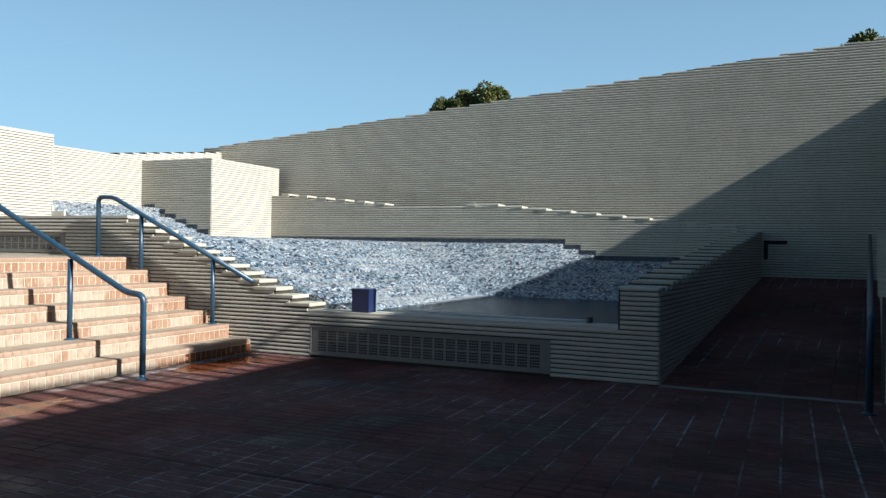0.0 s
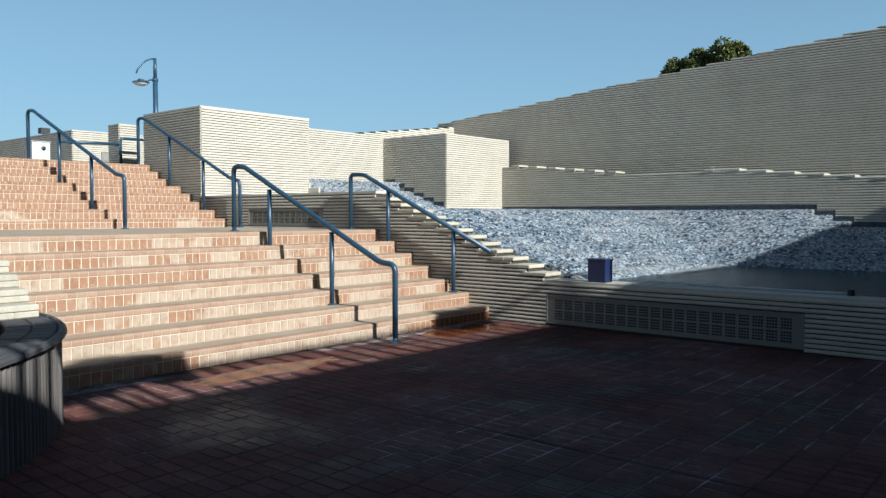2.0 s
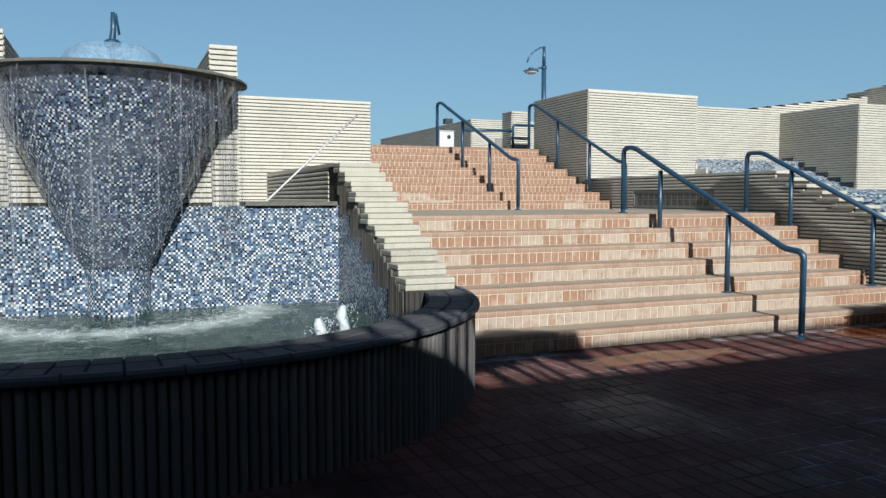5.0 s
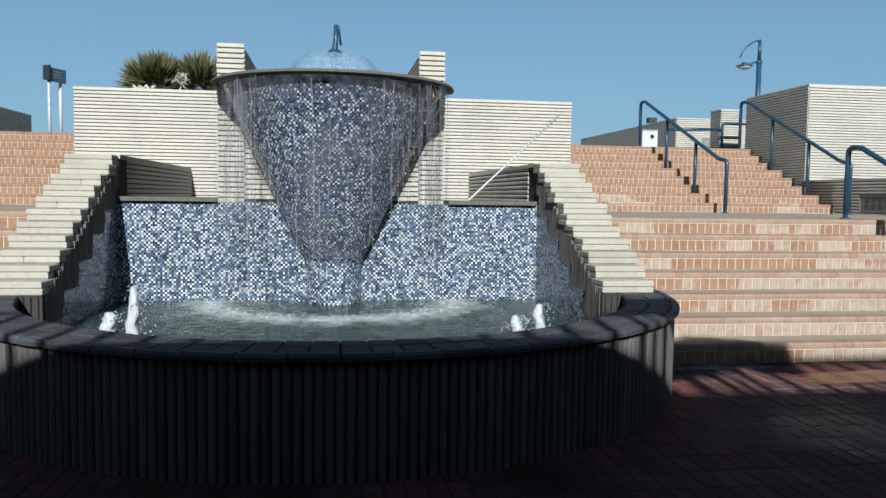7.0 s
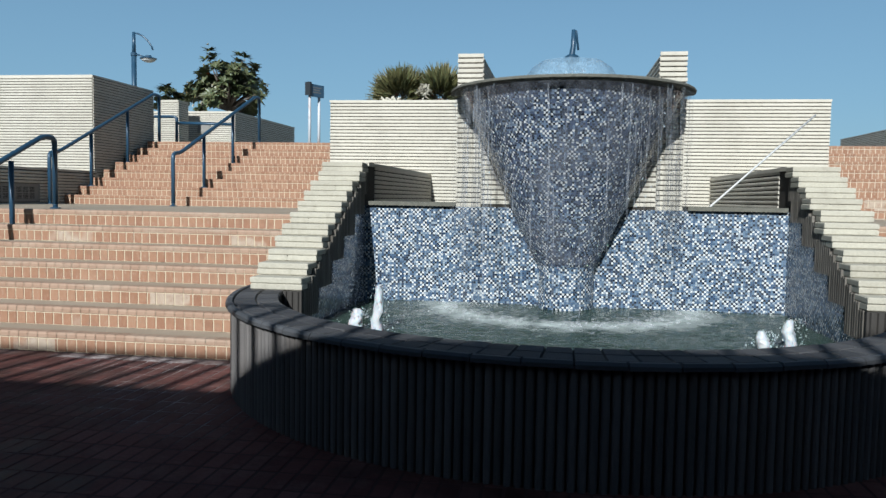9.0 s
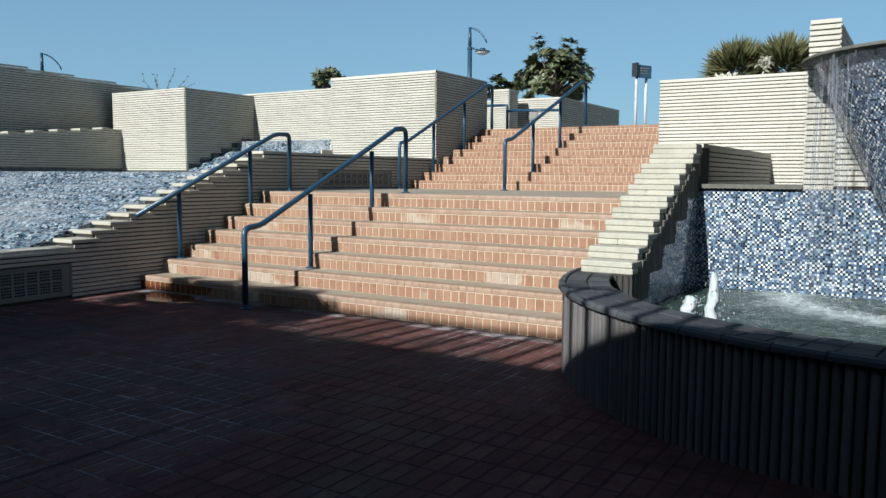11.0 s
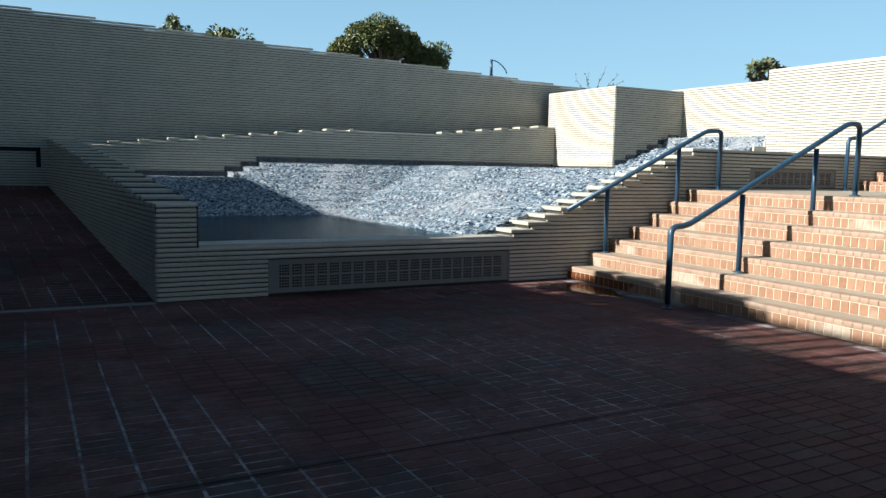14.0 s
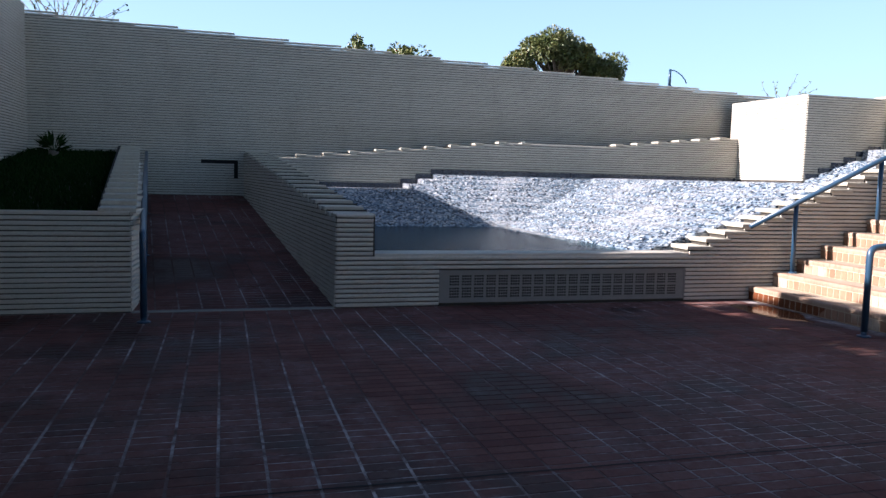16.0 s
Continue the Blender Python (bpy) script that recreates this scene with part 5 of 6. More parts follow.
# ---- upper terrace ----
def lamp(at, s, label, foot=0.0, turn=0.0):
    """Tall blue post with a curved stay and a hanging glass-bottomed head."""
    ob = thing("street_lamp", label, "street lamp", "blue lamps on the terrace", at=at)
    part("post", tube([(0, 0, -foot), (0, 0, 2.66)], 0.066, 12), ob, "", [BLUE], True)
    part("upper_post", tube([(0, 0, 2.66), (0, 0, 3.24)], lambda t: 0.052 - 0.012 * t, 12), ob, "", [BLUE], True)
    part("collar", lathe([(0.07, 2.60), (0.082, 2.62), (0.082, 2.68), (0.05, 2.70)], 14), ob, "", [BLUE], True)
    part("stay", tube([(s * q, 0, z) for q, z in ((0.0, 3.21), (0.12, 3.20), (0.26, 3.13), (0.39, 3.02), (0.50, 2.88), (0.55, 2.76))], 0.021, 8), ob, "", [BLUE], True)
    part("arm", tube([(0, 0, 2.65), (s * 0.16, 0, 2.625), (s * 0.34, 0, 2.56)], 0.024, 8), ob, "", [BLUE], True)
    head = lathe([(0.0, 0.07), (0.07, 0.065), (0.09, 0.02), (0.20, -0.005), (0.225, -0.02), (0.225, -0.03)], 18, centre=(s * 0.42, 0))
    head.v = [(x, y, z + 2.55) for x, y, z in head.v]
    head_ob = part("head", head, ob, "", [BLUE], True)
    glass = lathe([(0.20, -0.03), (0.17, -0.08), (0.09, -0.115), (0.0, -0.12)], 18, centre=(s * 0.42, 0))
    glass.v = [(x, y, z + 2.55) for x, y, z in glass.v]
    part("diffuser", glass, head_ob, "pale clear glass bowl", [WHITE], True)
    ob.rotation_euler.z = turn
    return ob


lamp((-11.6, 20.0, 2.53), 1, "blue painted lamp post behind the stair tower")
lamp((11.39, 20.0, 2.53), -1, "blue painted lamp post with a curved stay")
lamp((-23.98, 14.6, 2.03), 1, "blue lamp post standing behind the tall wall", 2.09, 1.05)


def low_building(name, x0, x1, y0, y1, z, label):
    mb = MB()
    mb.pieces = []
    mb.box(x0, x1, y0, y1, 2.5, z - 0.03, 1)
    mb.box(x0 - 0.02, x1 + 0.02, y0 - 0.02, y1, z - 0.028, z, 0)
    face_courses(mb, (x0, y0), (x1, y0), (0, -1), 2.53, lambda t: z - 0.02, 0.7, 0)
    face_courses(mb, (x1, y0), (x1, y1), (1, 0), 2.53, lambda t: z - 0.02, 0.7, 0)
    face_courses(mb, (x0, y0), (x0, y1), (-1, 0), 2.53, lambda t: z - 0.02, 0.7, 0)
    return tiled(name, mb, [CREAM, JOINT], label, "low wall", 300 if name == "gate_pier" else 0)


low_building("planter_wall", -12.0, -8.3, 19.0, 23.45, 3.54, "low cream ribbed tile planter on the terrace")
low_building("planter_wall", 9.1, 13.0, 20.0, 28.0, 3.62, "low cream ribbed tile planter on the terrace")
low_building("gate_pier", -9.8, -9.3, 18.0, 18.5, 3.70, "narrow cream ribbed tile pier on the terrace")
low_building("gate_pier", 9.05, 9.5, 17.5, 18.0, 3.58, "narrow cream ribbed tile pier on the terrace")

vent = thing("air_vent", "small grey vent on the planter wall", "vent", at=(-9.1, 18.98, 2.98))
mb = MB()
mb.box(-0.17, 0.17, -0.02, 0.01, 0, 0.24)
part("frame", mb, vent, "", [PANEL])
mb = MB()
mb.box(-0.13, 0.13, -0.028, -0.021, 0.04, 0.2)
part("grating", mb, vent, "", [CONCRETE])
copy_thing(vent, pose(10.0, 19.98, 2.86))

cab = thing("control_cabinet", "white metal control cabinet with a round dial", "cabinet", at=(7.09, 17.0, 2.53))
c = part("body", cap_tile(0.36, 0.3, 0.46).copy(), cab, at=(-0.18, 0, 0))
c.data.materials[0] = WHITE
part("dial", tube([(0.05, -0.012, 0.33), (0.05, 0.02, 0.33)], 0.045, 16), cab, "dark round dial", [DARK], True)
mb = MB()
mb.box(-0.2, 0.2, -0.02, 0.32, 0.462, 0.475)
part("top", mb, cab, "", [WHITE])

cam_box = thing("flood_light", "small dark flood light on the wall top", "flood light", at=(9.25, 22.0, 3.62))
mb = MB()
mb.box(-0.12, 0.12, -0.1, 0.1, 0.05, 0.2)
part("housing", mb, cam_box, "", [DARK])
part("bracket", tube([(0, 0, 0), (0, 0, 0.06)], 0.02, 8), cam_box, "", [DARK])

sign = thing("notice_sign", "faded blue sign on two white posts streaked with rust", "sign", at=(-6.15, 19.0, 2.53))
mb = MB()
mb.box(-0.24, 0.24, -0.03, 0.03, 1.36, 1.66)
o = board = part("board", mb, sign, "faded blue sign board", [SIGNBLUE])
o.rotation_euler.z = 1.15
for x in (-0.125, 0.015):
    part("post", tube([(x, x * 2.23 + 0.12, 0), (x, x * 2.23 + 0.12, 1.6)], 0.035, 8), sign, "rust-streaked white post", [RUST], True)
mb = MB()
for k, (w, z) in enumerate(((0.30, 1.57), (0.24, 1.51), (0.28, 1.45))):
    mb.box(-0.16, -0.16 + w, -0.036, -0.031, z, z + 0.025)
part("lettering", mb, board, "pale lines of unreadable lettering", [CONCRETE])
mb = MB()
mb.box(-0.31, -0.245, -0.06, 0.10, 1.38, 1.70)
o = part("second_board", mb, sign, "dark edge of a second board", [DARK])
o.rotation_euler.z = 1.15


# ---- plants ----
def leaf(mb, p, d, n, length, width, k=0):
    """One folded leaf from p along d."""
    d = d.normalized()
    w = d.cross(n)
    if w.length < 1e-3:
        w = d.cross(Vector((1, 0.3, 0)))
    w.normalize()
    u = w.cross(d)
    a, b, c = p + d * length * 0.5 + w * width * 0.5 + u * width * 0.15, p + d * length - u * length * 0.08, p + d * length * 0.5 - w * width * 0.5 + u * width * 0.15
    m = p + d * length * 0.5
    i = len(mb.v)
    mb.v += [tuple(q) for q in (p, a, b, c, m)]
    mb.f += [(i, i + 1, i + 2, i + 4), (i, i + 4, i + 2, i + 3)]
    mb.k += [k, k]
    mb.uv += [(0, 0)] * 8


def ball_dir(r):
    z = r.uniform(-1, 1)
    a = r.uniform(0, 6.2832)
    q = math.sqrt(1 - z * z)
    return Vector((q * math.cos(a), q * math.sin(a), z))


def tree(name, at, height, crown, clumps, per, size, mat, label, seed, whorls=False, flowers=0, spread=None, lobes=None):
    """A tapered trunk, limbs to every clump, and clumps of folded leaves."""
    r = random.Random(seed)
    ob = thing(name, label, "tree" if height > 1.5 else "shrub", at=at)
    c0 = Vector((0, 0, height - crown))
    trunk = tube([(0, 0, -0.1), (0.05 * crown, 0, (height - crown) * 0.5), c0, c0 + Vector((0.1, 0.05, crown * 0.5))], lambda t: 0.09 * crown * (1.1 - 0.8 * t) + 0.01, 9)
    part("trunk", trunk, ob, "", [BARK], True)
    limbs, leaves, petals = MB(), MB(), MB()
    centres = []
    sx, sy, sz = spread or (1, 1, 0.85)
    for i in range(clumps):
        d = ball_dir(r)
        k = crown * r.uniform(0.45, 1.0)
        if d.z < -0.45:
            d.z *= -0.5
        c = c0 + Vector((d.x * k * sx, d.y * k * sy, d.z * k * sz + crown * 0.1))
        if lobes:
            ly, lz, lr = lobes[i % len(lobes)]
            k = lr * r.uniform(0.5, 0.85)
            c = Vector((d.x * k, ly + d.y * k, lz + d.z * k))
        centres.append(c)
        m = c0.lerp(c, 0.5) + Vector((0, 0, -0.08 * crown))
        t = tube([c0 - Vector((0, 0, crown * 0.2)), m, c], lambda q: 0.028 * crown * (1 - 0.75 * q) + 0.004, 5)
        o = len(limbs.v)
        limbs.v += t.v
        limbs.f += [tuple(o + a for a in f) for f in t.f]
        limbs.k += t.k
        limbs.uv += t.uv
        if whorls:
            for w in range(4):
                p = c + ball_dir(r) * crown * 0.13
                axis = (p - c0).normalized() + Vector((0, 0, 0.7))
                axis.normalize()
                for j in range(per // 4):
                    dd = ball_dir(r)
                    dd = (dd - axis * dd.dot(axis)).normalized() + axis * r.uniform(-0.15, 0.9)
                    leaf(leaves, p, dd, axis, size * r.uniform(0.7, 1.15), size * 0.40)
                if r.random() < flowers:
                    for j in range(6):
                        leaf(petals, p + axis * size * 0.6, axis + ball_dir(r) * 0.8, axis, size * 0.3, size * 0.25)
        else:
            rad = (lr * r.uniform(0.25, 0.42)) if lobes else crown * r.uniform(0.22, 0.36)
            for j in range(per):
                dd = ball_dir(r)
                p = c + dd * rad * r.uniform(0.45, 1.0) ** 0.6
                leaf(leaves, p, dd + ball_dir(r) * 0.7 + Vector((0, 0, -0.2)), dd, size * r.uniform(0.6, 1.3), size * 0.5)
    part("branching", limbs, ob, "", [BARK], True, kind="stuff")
    crown_ob = part("crown", leaves, ob, "", [mat])
    if petals.f:
        part("blossom", petals, crown_ob, "small white flowers", [FLOWER])
    return ob


def bare_bush(at, radius, n, seed, label, lift=4.26):
    r = random.Random(seed)
    ob = thing("bare_bush", label, "shrub", at=at)
    mb, lv = MB(), MB()
    for i in range(n):
        d = ball_dir(r)
        d.z = abs(d.z) + 0.4
        p = [Vector((0, 0, 0))]
        for k in range(5):
            d = (d + ball_dir(r) * 0.35).normalized()
            p.append(p[-1] + d * radius / 4.5)
            if k > 1:
                for q in range(3):
                    leaf(lv, p[-1], d + ball_dir(r), ball_dir(r), 0.09, 0.04)
        t = tube(p, lambda q: 0.016 * (1 - 0.7 * q), 5)
        o = len(mb.v)
        mb.v += t.v
        mb.f += [tuple(o + a for a in f) for f in t.f]
        mb.k += t.k
        mb.uv += t.uv
    for m in (mb, lv):
        m.v = [(x, y, z + lift) for x, y, z in m.v]
    part("stem", tube([(0, 0, 0), (0, 0, lift + 0.1)], 0.05, 6), ob, "", [BARK], True)
    part("branching", mb, ob, "", [BARK], True, kind="stuff")
    part("foliage", lv, ob, "few small leaves", [LEAF_TREE], kind="stuff")
    return ob


def blade_plant(name, at, radius, n, length, width, mat, label, seed, up=0.35):
    r = random.Random(seed)
    ob = thing(name, label, "shrub", at=at)
    mb = MB()
    for i in range(n):
        d = ball_dir(r)
        d.z = abs(d.z) * 1.2 - 0.25 + up * 0.3
        p = Vector((0, 0, radius * 0.5)) + d * radius * 0.30
        leaf(mb, p, d, ball_dir(r), length * r.uniform(0.75, 1.1), width)
    part("rosette", mb, ob, "", [mat], kind="stuff")
    part("stem", tube([(0, 0, -0.45), (0, 0, radius * 0.5)], 0.09, 8), ob, "", [BARK], True)
    return ob


tree("plumeria_tree", (-9.45, 21.2, 3.2), 2.12, 1.25, 56, 84, 0.24, LEAF, "plumeria tree with dark glossy leaves behind the planter", 3, True, 0.12, (0.92, 0.9, 0.98))
tree("plumeria_bush", (-11.15, 21.0, 3.2), 1.25, 0.62, 16, 64, 0.24, LEAF, "small side branch of plumeria with dark leaves", 8, True, 0.0)
tree("plumeria_bush", (-15.9, 19.0, 2.53), 2.40, 0.66, 10, 60, 0.25, LEAF, "dark leafy plumeria behind the cream wall", 5, True, 0.1)
tree("round_tree", (23.0, 9.3, -0.06), 6.4, 1.0, 66, 300, 0.10, LEAF_TREE, "dense green tree rising behind the tall wall", 11, lobes=((-0.75, 6.12, 0.55), (0.05, 6.0, 0.48), (0.8, 5.8, 0.42)))
tree("round_tree", (23.0, -1.5, -0.06), 7.0, 0.8, 40, 190, 0.12, LEAF_TREE, "dense green tree top behind the tall wall", 12, lobes=((-0.25, 6.75, 0.6), (-0.6, 6.6, 0.5), (0.65, 6.5, 0.32)))
tree("round_tree", (-24.0, 10.5, -0.06), 6.0, 1.4, 120, 360, 0.105, LEAF_TREE, "large dense green tree behind the tall wall", 13, lobes=((-0.3, 5.5, 0.95), (-1.35, 5.0, 0.6), (0.5, 5.35, 0.8), (1.5, 5.0, 0.8)))
tree("round_tree", (-24.0, 5.6, -0.06), 5.6, 1.1, 24, 170, 0.15, LEAF_TREE, "low green tree top behind the tall wall", 14, False, 0, (0.8, 1.1, 0.6))
tree("round_tree", (-24.0, 3.88, -0.06), 5.62, 0.45, 8, 90, 0.12, LEAF_TREE, "small green twig top behind the tall wall", 15, False, 0)
bare_bush((-23.0, -4.0, -0.06), 1.75, 34, 4, "bare grey branches with few leaves behind the wall", 4.72)
bare_bush((-24.9, 20.0, 2.53), 1.2, 12, 9, "bare twigs with few leaves behind the wall", 1.7)
yu = blade_plant("yucca_plant", (-2.97, 14.0, 2.84), 0.72, 900, 0.43, 0.045, LEAF_YUCCA, "spiky grey-green yucca behind the fountain wall", 21)
yu2 = blade_plant("yucca_plant", (-2.24, 14.1, 2.86), 0.72, 850, 0.43, 0.045, LEAF_YUCCA, "spiky yucca with a pale dry flower stalk", 22)
mb = MB()
rr = random.Random(5)
for i in range(60):
    leaf(mb, Vector((-0.25, -0.55, 0.45)) + ball_dir(rr) * 0.09, ball_dir(rr), ball_dir(rr), 0.12, 0.04)
part("dry_bloom", mb, yu2, "pale dry flower cluster", [FLOWER])
mb = MB()
for i in range(40):
    leaf(mb, Vector((-0.05, -0.7, 0.25)) + Vector((rr.uniform(-.16, .16), 0, rr.uniform(-.04, .04))), ball_dir(rr), ball_dir(rr), 0.09, 0.04)
part("dry_bloom", mb, yu, "pale dry flower cluster", [FLOWER])

# planters beside the ramps
for s in (1, -1):
    mb = MB()
    mb.prism([(s * X1, -1.25), (s * X1, -3.72), (s * XW, -3.72), (s * XW, -2.03)][::-s], 0.2, [0.86, 0.86, 1.78, 1.78][::-s])
    solid("planter_soil_" + SIDE[s], mb, [SOIL], "dark soil sloping up in the planter", "soil", kind="structure")
    mb = MB()
    rr = random.Random(31)
    for i in range(12000):
        x = rr.uniform(9.2, 17.3)
        y = rr.uniform(-3.6, -1.28 - 0.78 * (x - X0) / 8.7)
        z = 0.86 + 0.92 * (x - X1) / (XW - X1)
        d = Vector((rr.gauss(0, 0.45), rr.gauss(0, 0.45), 1))
        leaf(mb, Vector((s * x, y, z - 0.01)), d, ball_dir(rr), rr.uniform(0.05, 0.13), 0.028)
    solid("grass_" + SIDE[s], mb, [GRASS], "dark green grass in the planter", "grass", kind="stuff")
    blade_plant("agave_plant", (s * 16.2, -3.0, 1.62), 0.3, 60, 0.30, 0.05, GRASS, "dark spiky agave at the back of the planter", 41, 0.6)

# unseen foliage and barred rail on the eaves, added to cast dapples and stripes
for i, x in enumerate((-8.75, -8.2, -7.7, -7.2, -6.8)):
    tree("roof_shrub", (x, EDGE - 0.3 - 0.1 * (i % 3), ROOF), 0.93 + 0.1 * (i % 2), 0.42, 26, 110, 0.125, LEAF_TREE, "unseen dense shrub on the canopy's edge, added to shade the steps", 60 + i, False, 0, (1.2, 0.7, 0.9))
for i, x in enumerate((1.3, 1.65, 2.0, 2.35, 2.75, 7.0, 7.45)):
    tree("roof_shrub", (x, EDGE - 0.3 - 0.1 * (i % 3), ROOF), 1.02 + 0.06 * (i % 2), 0.24, 20, 110, 0.10, LEAF_TREE, "unseen small leafy tree on the canopy's edge, added to dapple the sunlight", 70 + i, False, 0, (1.3, 0.9, 0.8))
guard = thing("roof_rail", "unseen dark barred rail on the canopy's edge, added to cast stripes", "rail", at=(0, EDGE - 0.1, ROOF))
part("top_bar", tube([(-9.8, 0, 0.66), (8.7, 0, 0.66)], 0.03, 8), guard, "", [DARK], True)
for i in range(71):
    x = -9.8 + 0.262 * i
    part("baluster", tube([(x, 0, 0), (x, 0, 0.66)], 0.036, 8), guard, "", [DARK], True)
# bed in which the yuccas stand
mb = MB()
mb.box(-3.6, 3.3, 12.82, 15.2, 0.3, 2.56)
solid("yucca_bed", mb, [SOIL], "dark raised soil bed behind the fountain wall", "soil", kind="structure")


# ---- puddles on the paving ----
def puddle(at, rx, ry, seed):
    """A thin film of water with an uneven rim."""
    mb = MB()
    n = 48
    rim = [(at[0] + rx * math.cos(a) * (1 + 0.5 * noise.noise((2 * math.cos(a), 2 * math.sin(a), seed))),
            at[1] + ry * math.sin(a) * (1 + 0.5 * noise.noise((2 * math.cos(a) + 5, 2 * math.sin(a), seed)))) for a in [2 * math.pi * j / n for j in range(n)]]
    for j in range(n):
        p, q = rim[j], rim[(j + 1) % n]
        mb.face([(p[0], p[1], 0.0005), (q[0], q[1], 0.0005), (at[0] * 0.15 + q[0] * 0.85, at[1] * 0.15 + q[1] * 0.85, 0.0042), (at[0] * 0.15 + p[0] * 0.85, at[1] * 0.15 + p[1] * 0.85, 0.0042)])
    mb.face([(at[0] * 0.15 + p[0] * 0.85, at[1] * 0.15 + p[1] * 0.85, 0.0042) for p in rim])
    solid("puddle", mb, [PUDDLE], "thin dark puddle lying on the brick paving", "puddle", "puddles by the stairs")


puddle((4.5, 5.98), 0.85, 0.24, 3.1)
puddle((7.75, 6.1), 0.75, 0.33, 7.7)
puddle((-7.9, 6.2), 0.6, 0.26, 11.4)
# ---- small pieces: stair tiles and pavers ----
def box_mesh(name, w, d, h, mat, bevel=0.003):
    """A small tile with a worn front edge; front face towards -y."""
    mb = MB()
    b = bevel
    mb.v = [(0, 0, 0), (w, 0, 0), (w, 0, h), (0, 0, h), (b, -d, b), (w - b, -d, b), (w - b, -d, h - b), (b, -d, h - b)]
    mb.f = [(4, 5, 6, 7), (0, 1, 5, 4), (1, 2, 6, 5), (2, 3, 7, 6), (3, 0, 4, 7)]
    mb.k, mb.uv = [0] * 5, [(0, 0)] * 20
    return mb.mesh(name, [mat])


TILE_W = 0.09525
for s in (1, -1):
    st = bpy.data.objects["stairs_" + SIDE[s]]
    me = box_mesh("riser_tile", TILE_W - 0.008, 0.011, 0.112, RISER_R if s > 0 else RISER_L)
    far, nose_low, nose_up, grout = MB(), MB(), MB(), MB()
    for i, y in enumerate(LOW + UP):
        low_flight = i < 7
        z = RISE * i if low_flight else LANDING + RISE_UP * (i - 7)
        rise = RISE if low_flight else RISE_UP
        lift = rise - 0.17
        xa, xb = (XI if low_flight else 3.42), XO
        grout.box(s * xa, s * xb, y - 0.010, y + 0.01, z + 0.002, z + rise - 0.005)
        n = round((xb - xa) / TILE_W)
        for j in range(n):
            x = xa + TILE_W * j + 0.003
            if low_flight and i < 5 and (i < 4 or j < 40):
                part("riser_tile", me, st, at=((x if s > 0 else -x - TILE_W + 0.008), y - 0.004 + rnd.uniform(-.0012, .0012), z + 0.005))
            else:
                w, d, h = TILE_W - 0.008, 0.014 + rnd.uniform(-.001, .001), 0.106 + lift
                x0 = x if s > 0 else -x - w
                b = 0.003
                k = len(far.v)
                far.v += [(x0, y, z + 0.005), (x0 + w, y, z + 0.005), (x0 + w, y, z + 0.005 + h), (x0, y, z + 0.005 + h),
                          (x0 + b, y - d, z + 0.008), (x0 + w - b, y - d, z + 0.008), (x0 + w - b, y - d, z + 0.002 + h), (x0 + b, y - d, z + 0.002 + h)]
                far.f += [tuple(k + a for a in f) for f in ((4, 5, 6, 7), (0, 1, 5, 4), (1, 2, 6, 5), (2, 3, 7, 6), (3, 0, 4, 7))]
                far.k += [0] * 5
                far.uv += [(0, 0)] * 20
            # bullnose tile over it
            nose = nose_low if low_flight else nose_up
            w = TILE_W - (0.005 if low_flight else 0.008)
            x0 = x if s > 0 else -x - w
            prof = ((0.0, 0.117), (-0.013, 0.118), (-0.016, 0.122), (-0.018, 0.152), (-0.014, 0.167), (-0.003, 0.1735), (0.10, 0.1735))
            k = len(nose.v)
            for xx in (x0, x0 + w):
                nose.v += [(xx, y + q, z + zz + lift) for q, zz in prof]
            m = len(prof)
            nose.f += [(k + a, k + m + a, k + m + a + 1, k + a + 1) for a in range(m - 1)]
            nose.k += [0] * (m - 1)
            nose.uv += [(0, 0)] * (4 * (m - 1))
    part("grout", grout, st, "pale grout", [GROUT if s < 0 else GROUT_WORN])
    part("riser_tiling", far, st, "", [RISER_FAR_R if s > 0 else RISER_FAR_L], kind="stuff")
    part("nosing", nose_low, st, "", [RISER_TOP], kind="stuff")
    part("upper_nosing", nose_up, st, "", [RISER_FAR_R if s > 0 else RISER_FAR_L], kind="stuff")

# pavers in a straight grid, long side across the plaza's axis
PX, PY = 0.108, 0.236
pav = MB()
pav.v = [(0.003, 0.003, 0), (PX - 0.014, 0.003, 0), (PX - 0.014, PY - 0.016, 0), (0.003, PY - 0.016, 0),
         (0, 0, -0.006), (PX - 0.011, 0, -0.006), (PX - 0.011, PY - 0.013, -0.006), (0, PY - 0.013, -0.006)]
pav.f = [(0, 1, 2, 3), (4, 5, 1, 0), (5, 6, 2, 1), (6, 7, 3, 2), (7, 4, 0, 3)]
pav.k, pav.uv = [0] * 5, [(0, 0)] * 20
V0, F0 = list(pav.v), list(pav.f)
paver = pav.mesh("paver", [PAVER_PIECE])
rest = MB()
near = 0
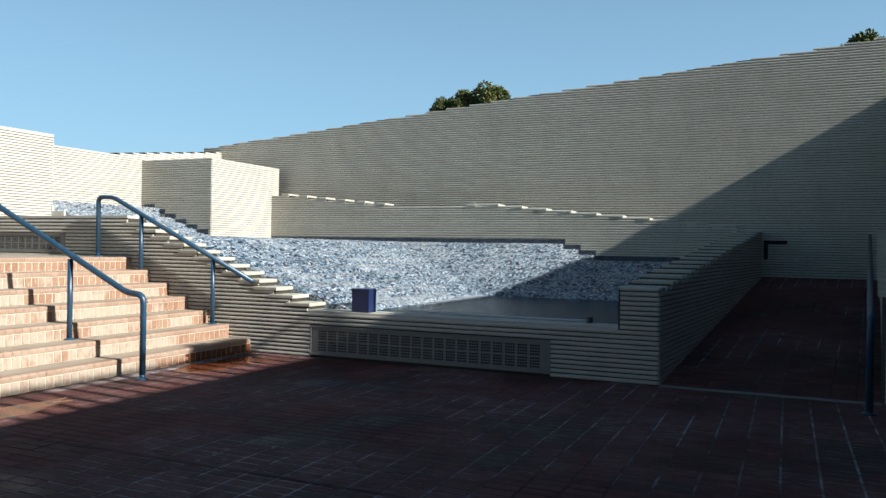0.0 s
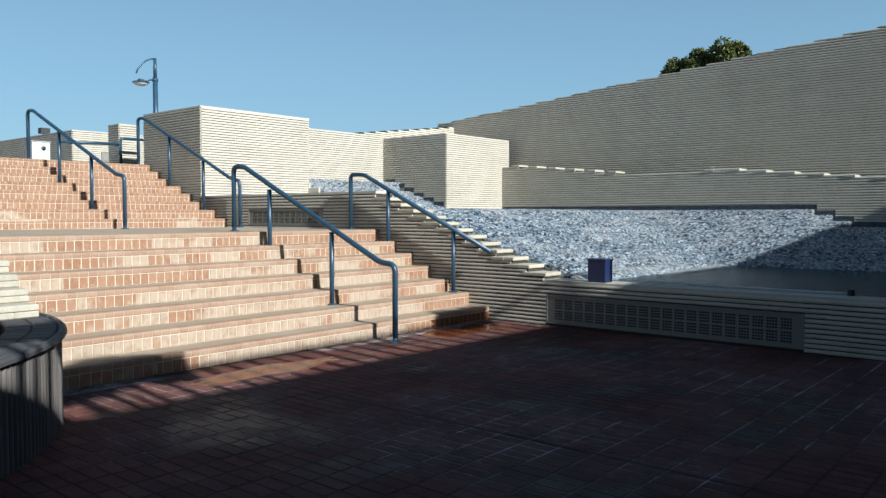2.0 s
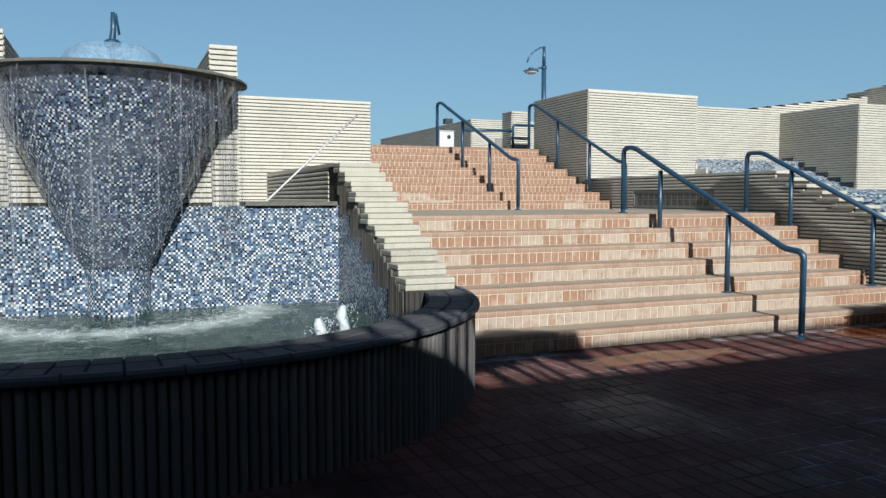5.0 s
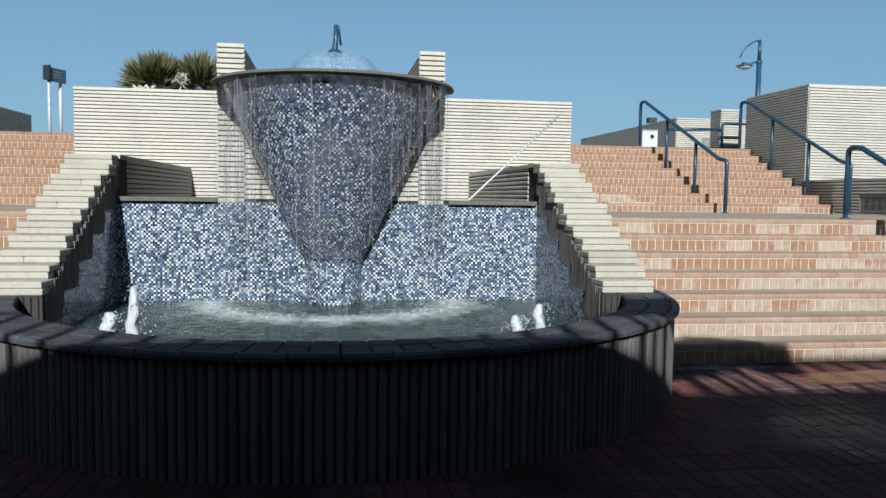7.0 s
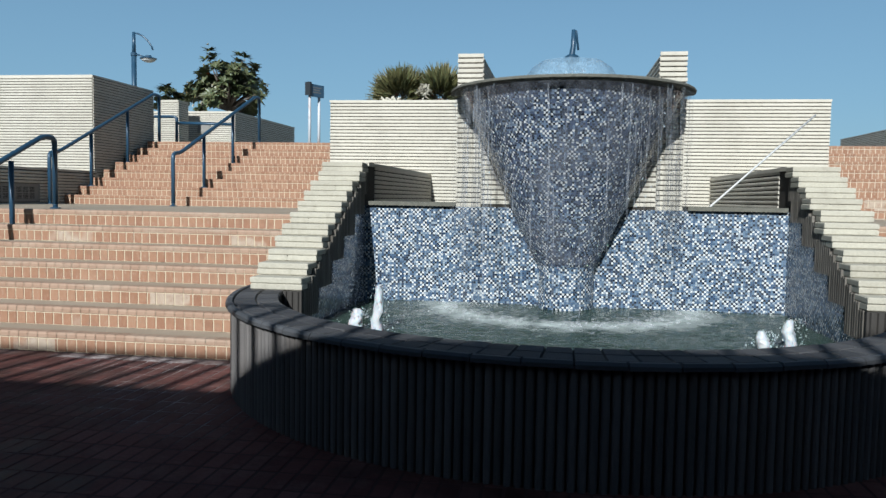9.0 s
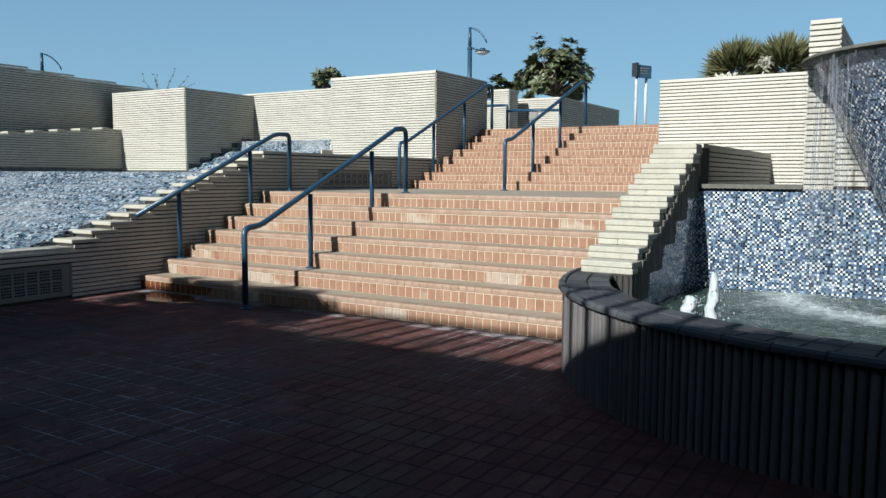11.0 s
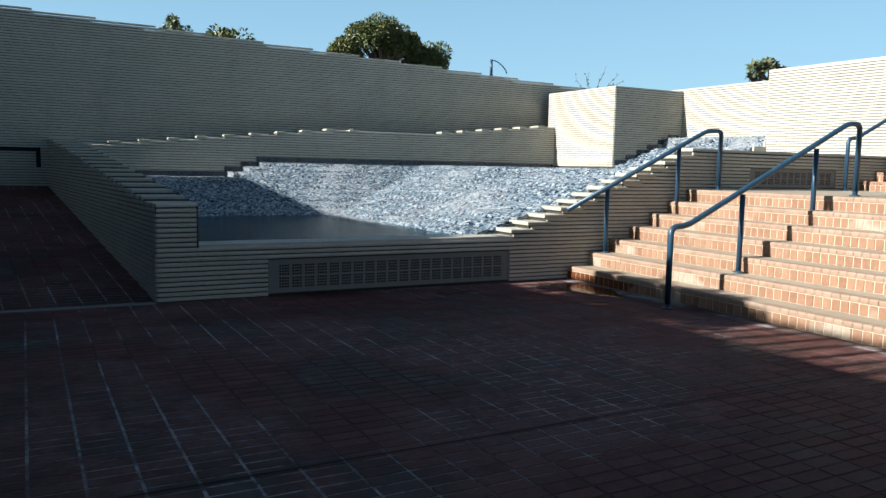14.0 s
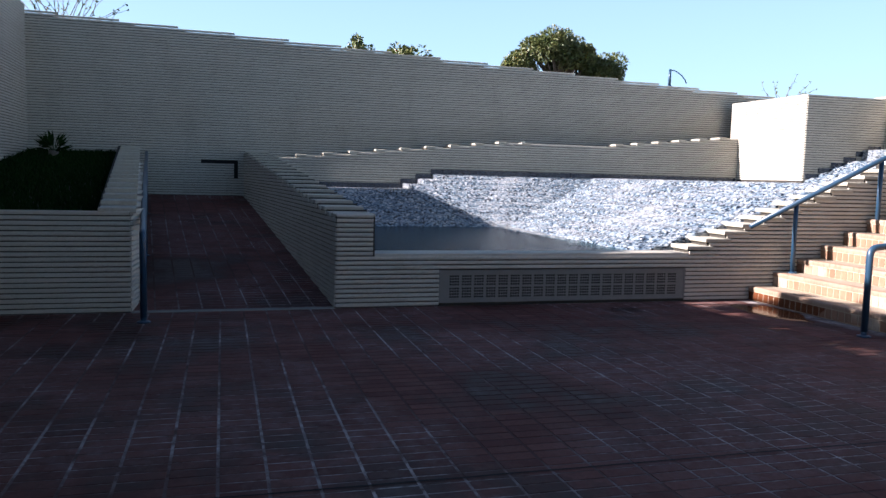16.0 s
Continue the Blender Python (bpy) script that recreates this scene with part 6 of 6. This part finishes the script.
for iy in range(-14, 29):
    y = iy * PY
    if y + PY > 6.6:
        continue
    for ix in range(-82, 82):
        x = ix * PX
        if abs(x + PX / 2) > X0 - 0.06:
            continue
        zz = rnd.uniform(-0.001, 0.001)
        if 3.0 < y < 4.9 and (2.0 < abs(x) < 3.2) and math.hypot(x, y - CY) > RB + 0.05 and near < 300:
            near += 1
            part("paver", paver, floor, at=(x, y, zz))
            continue
        k = len(rest.v)
        rest.v += [(x + a, y + b, c + zz) for a, b, c in V0]
        rest.f += [tuple(k + q for q in f) for f in F0]
rest.k, rest.uv = [0] * len(rest.f), [(0, 0)] * (4 * len(rest.f))
part("paving", rest, floor, "", [PAVER], kind="stuff")
for x in (-3.83, 4.24):
    mb = MB()
    ys_j = [-3.0 + 0.2 * i for i in range(49)]
    xs_j = [x + rnd.uniform(-0.004, 0.004) for _ in ys_j]
    for (ya, xa_), (yb, xb_) in zip(zip(ys_j, xs_j), list(zip(ys_j, xs_j))[1:]):
        mb.face([(xa_ - 0.007, ya, 0.0025), (xa_ + 0.007, ya, 0.0025), (xb_ + 0.007, yb, 0.0025), (xb_ - 0.007, yb, 0.0025)])
    part("expansion_joint", mb, floor, "dark expansion joint", [HOLE])
for s in (1, -1):
    rp = bpy.data.objects["ramp_" + SIDE[s]]
    mb = MB()
    n = 9
    for j in range(n):
        for i in range(80):
            t0, t1 = i / 80, (i + 1) / 80
            P = lambda t, w: Vector((s * (X0 + 0.05 + (XW - X0 - 0.05) * t), -0.9 - 0.78 * t + 2.13 * w, 0.935 * (X0 + 0.05 + (XW - X0 - 0.05) * t - X0) / (XW - X0) + 0.006 + rnd.uniform(0, 0.002)))
            w0, w1 = j / n + 0.004, (j + 1) / n - 0.004
            g = 0.0006
            mb.face([P(t0 + g, w0), P(t1 - g, w0), P(t1 - g, w1), P(t0 + g, w1)])
    part("ramp_paving", mb, rp, "", [PAVER], kind="stuff")
    mb = MB()
    mb.box(s * (X0 - 0.06), s * (X0 + 0.05), -0.88, 1.2, -0.01, 0.008)
    part("drain_strip", mb, rp, "grey concrete strip", [CONCRETE])
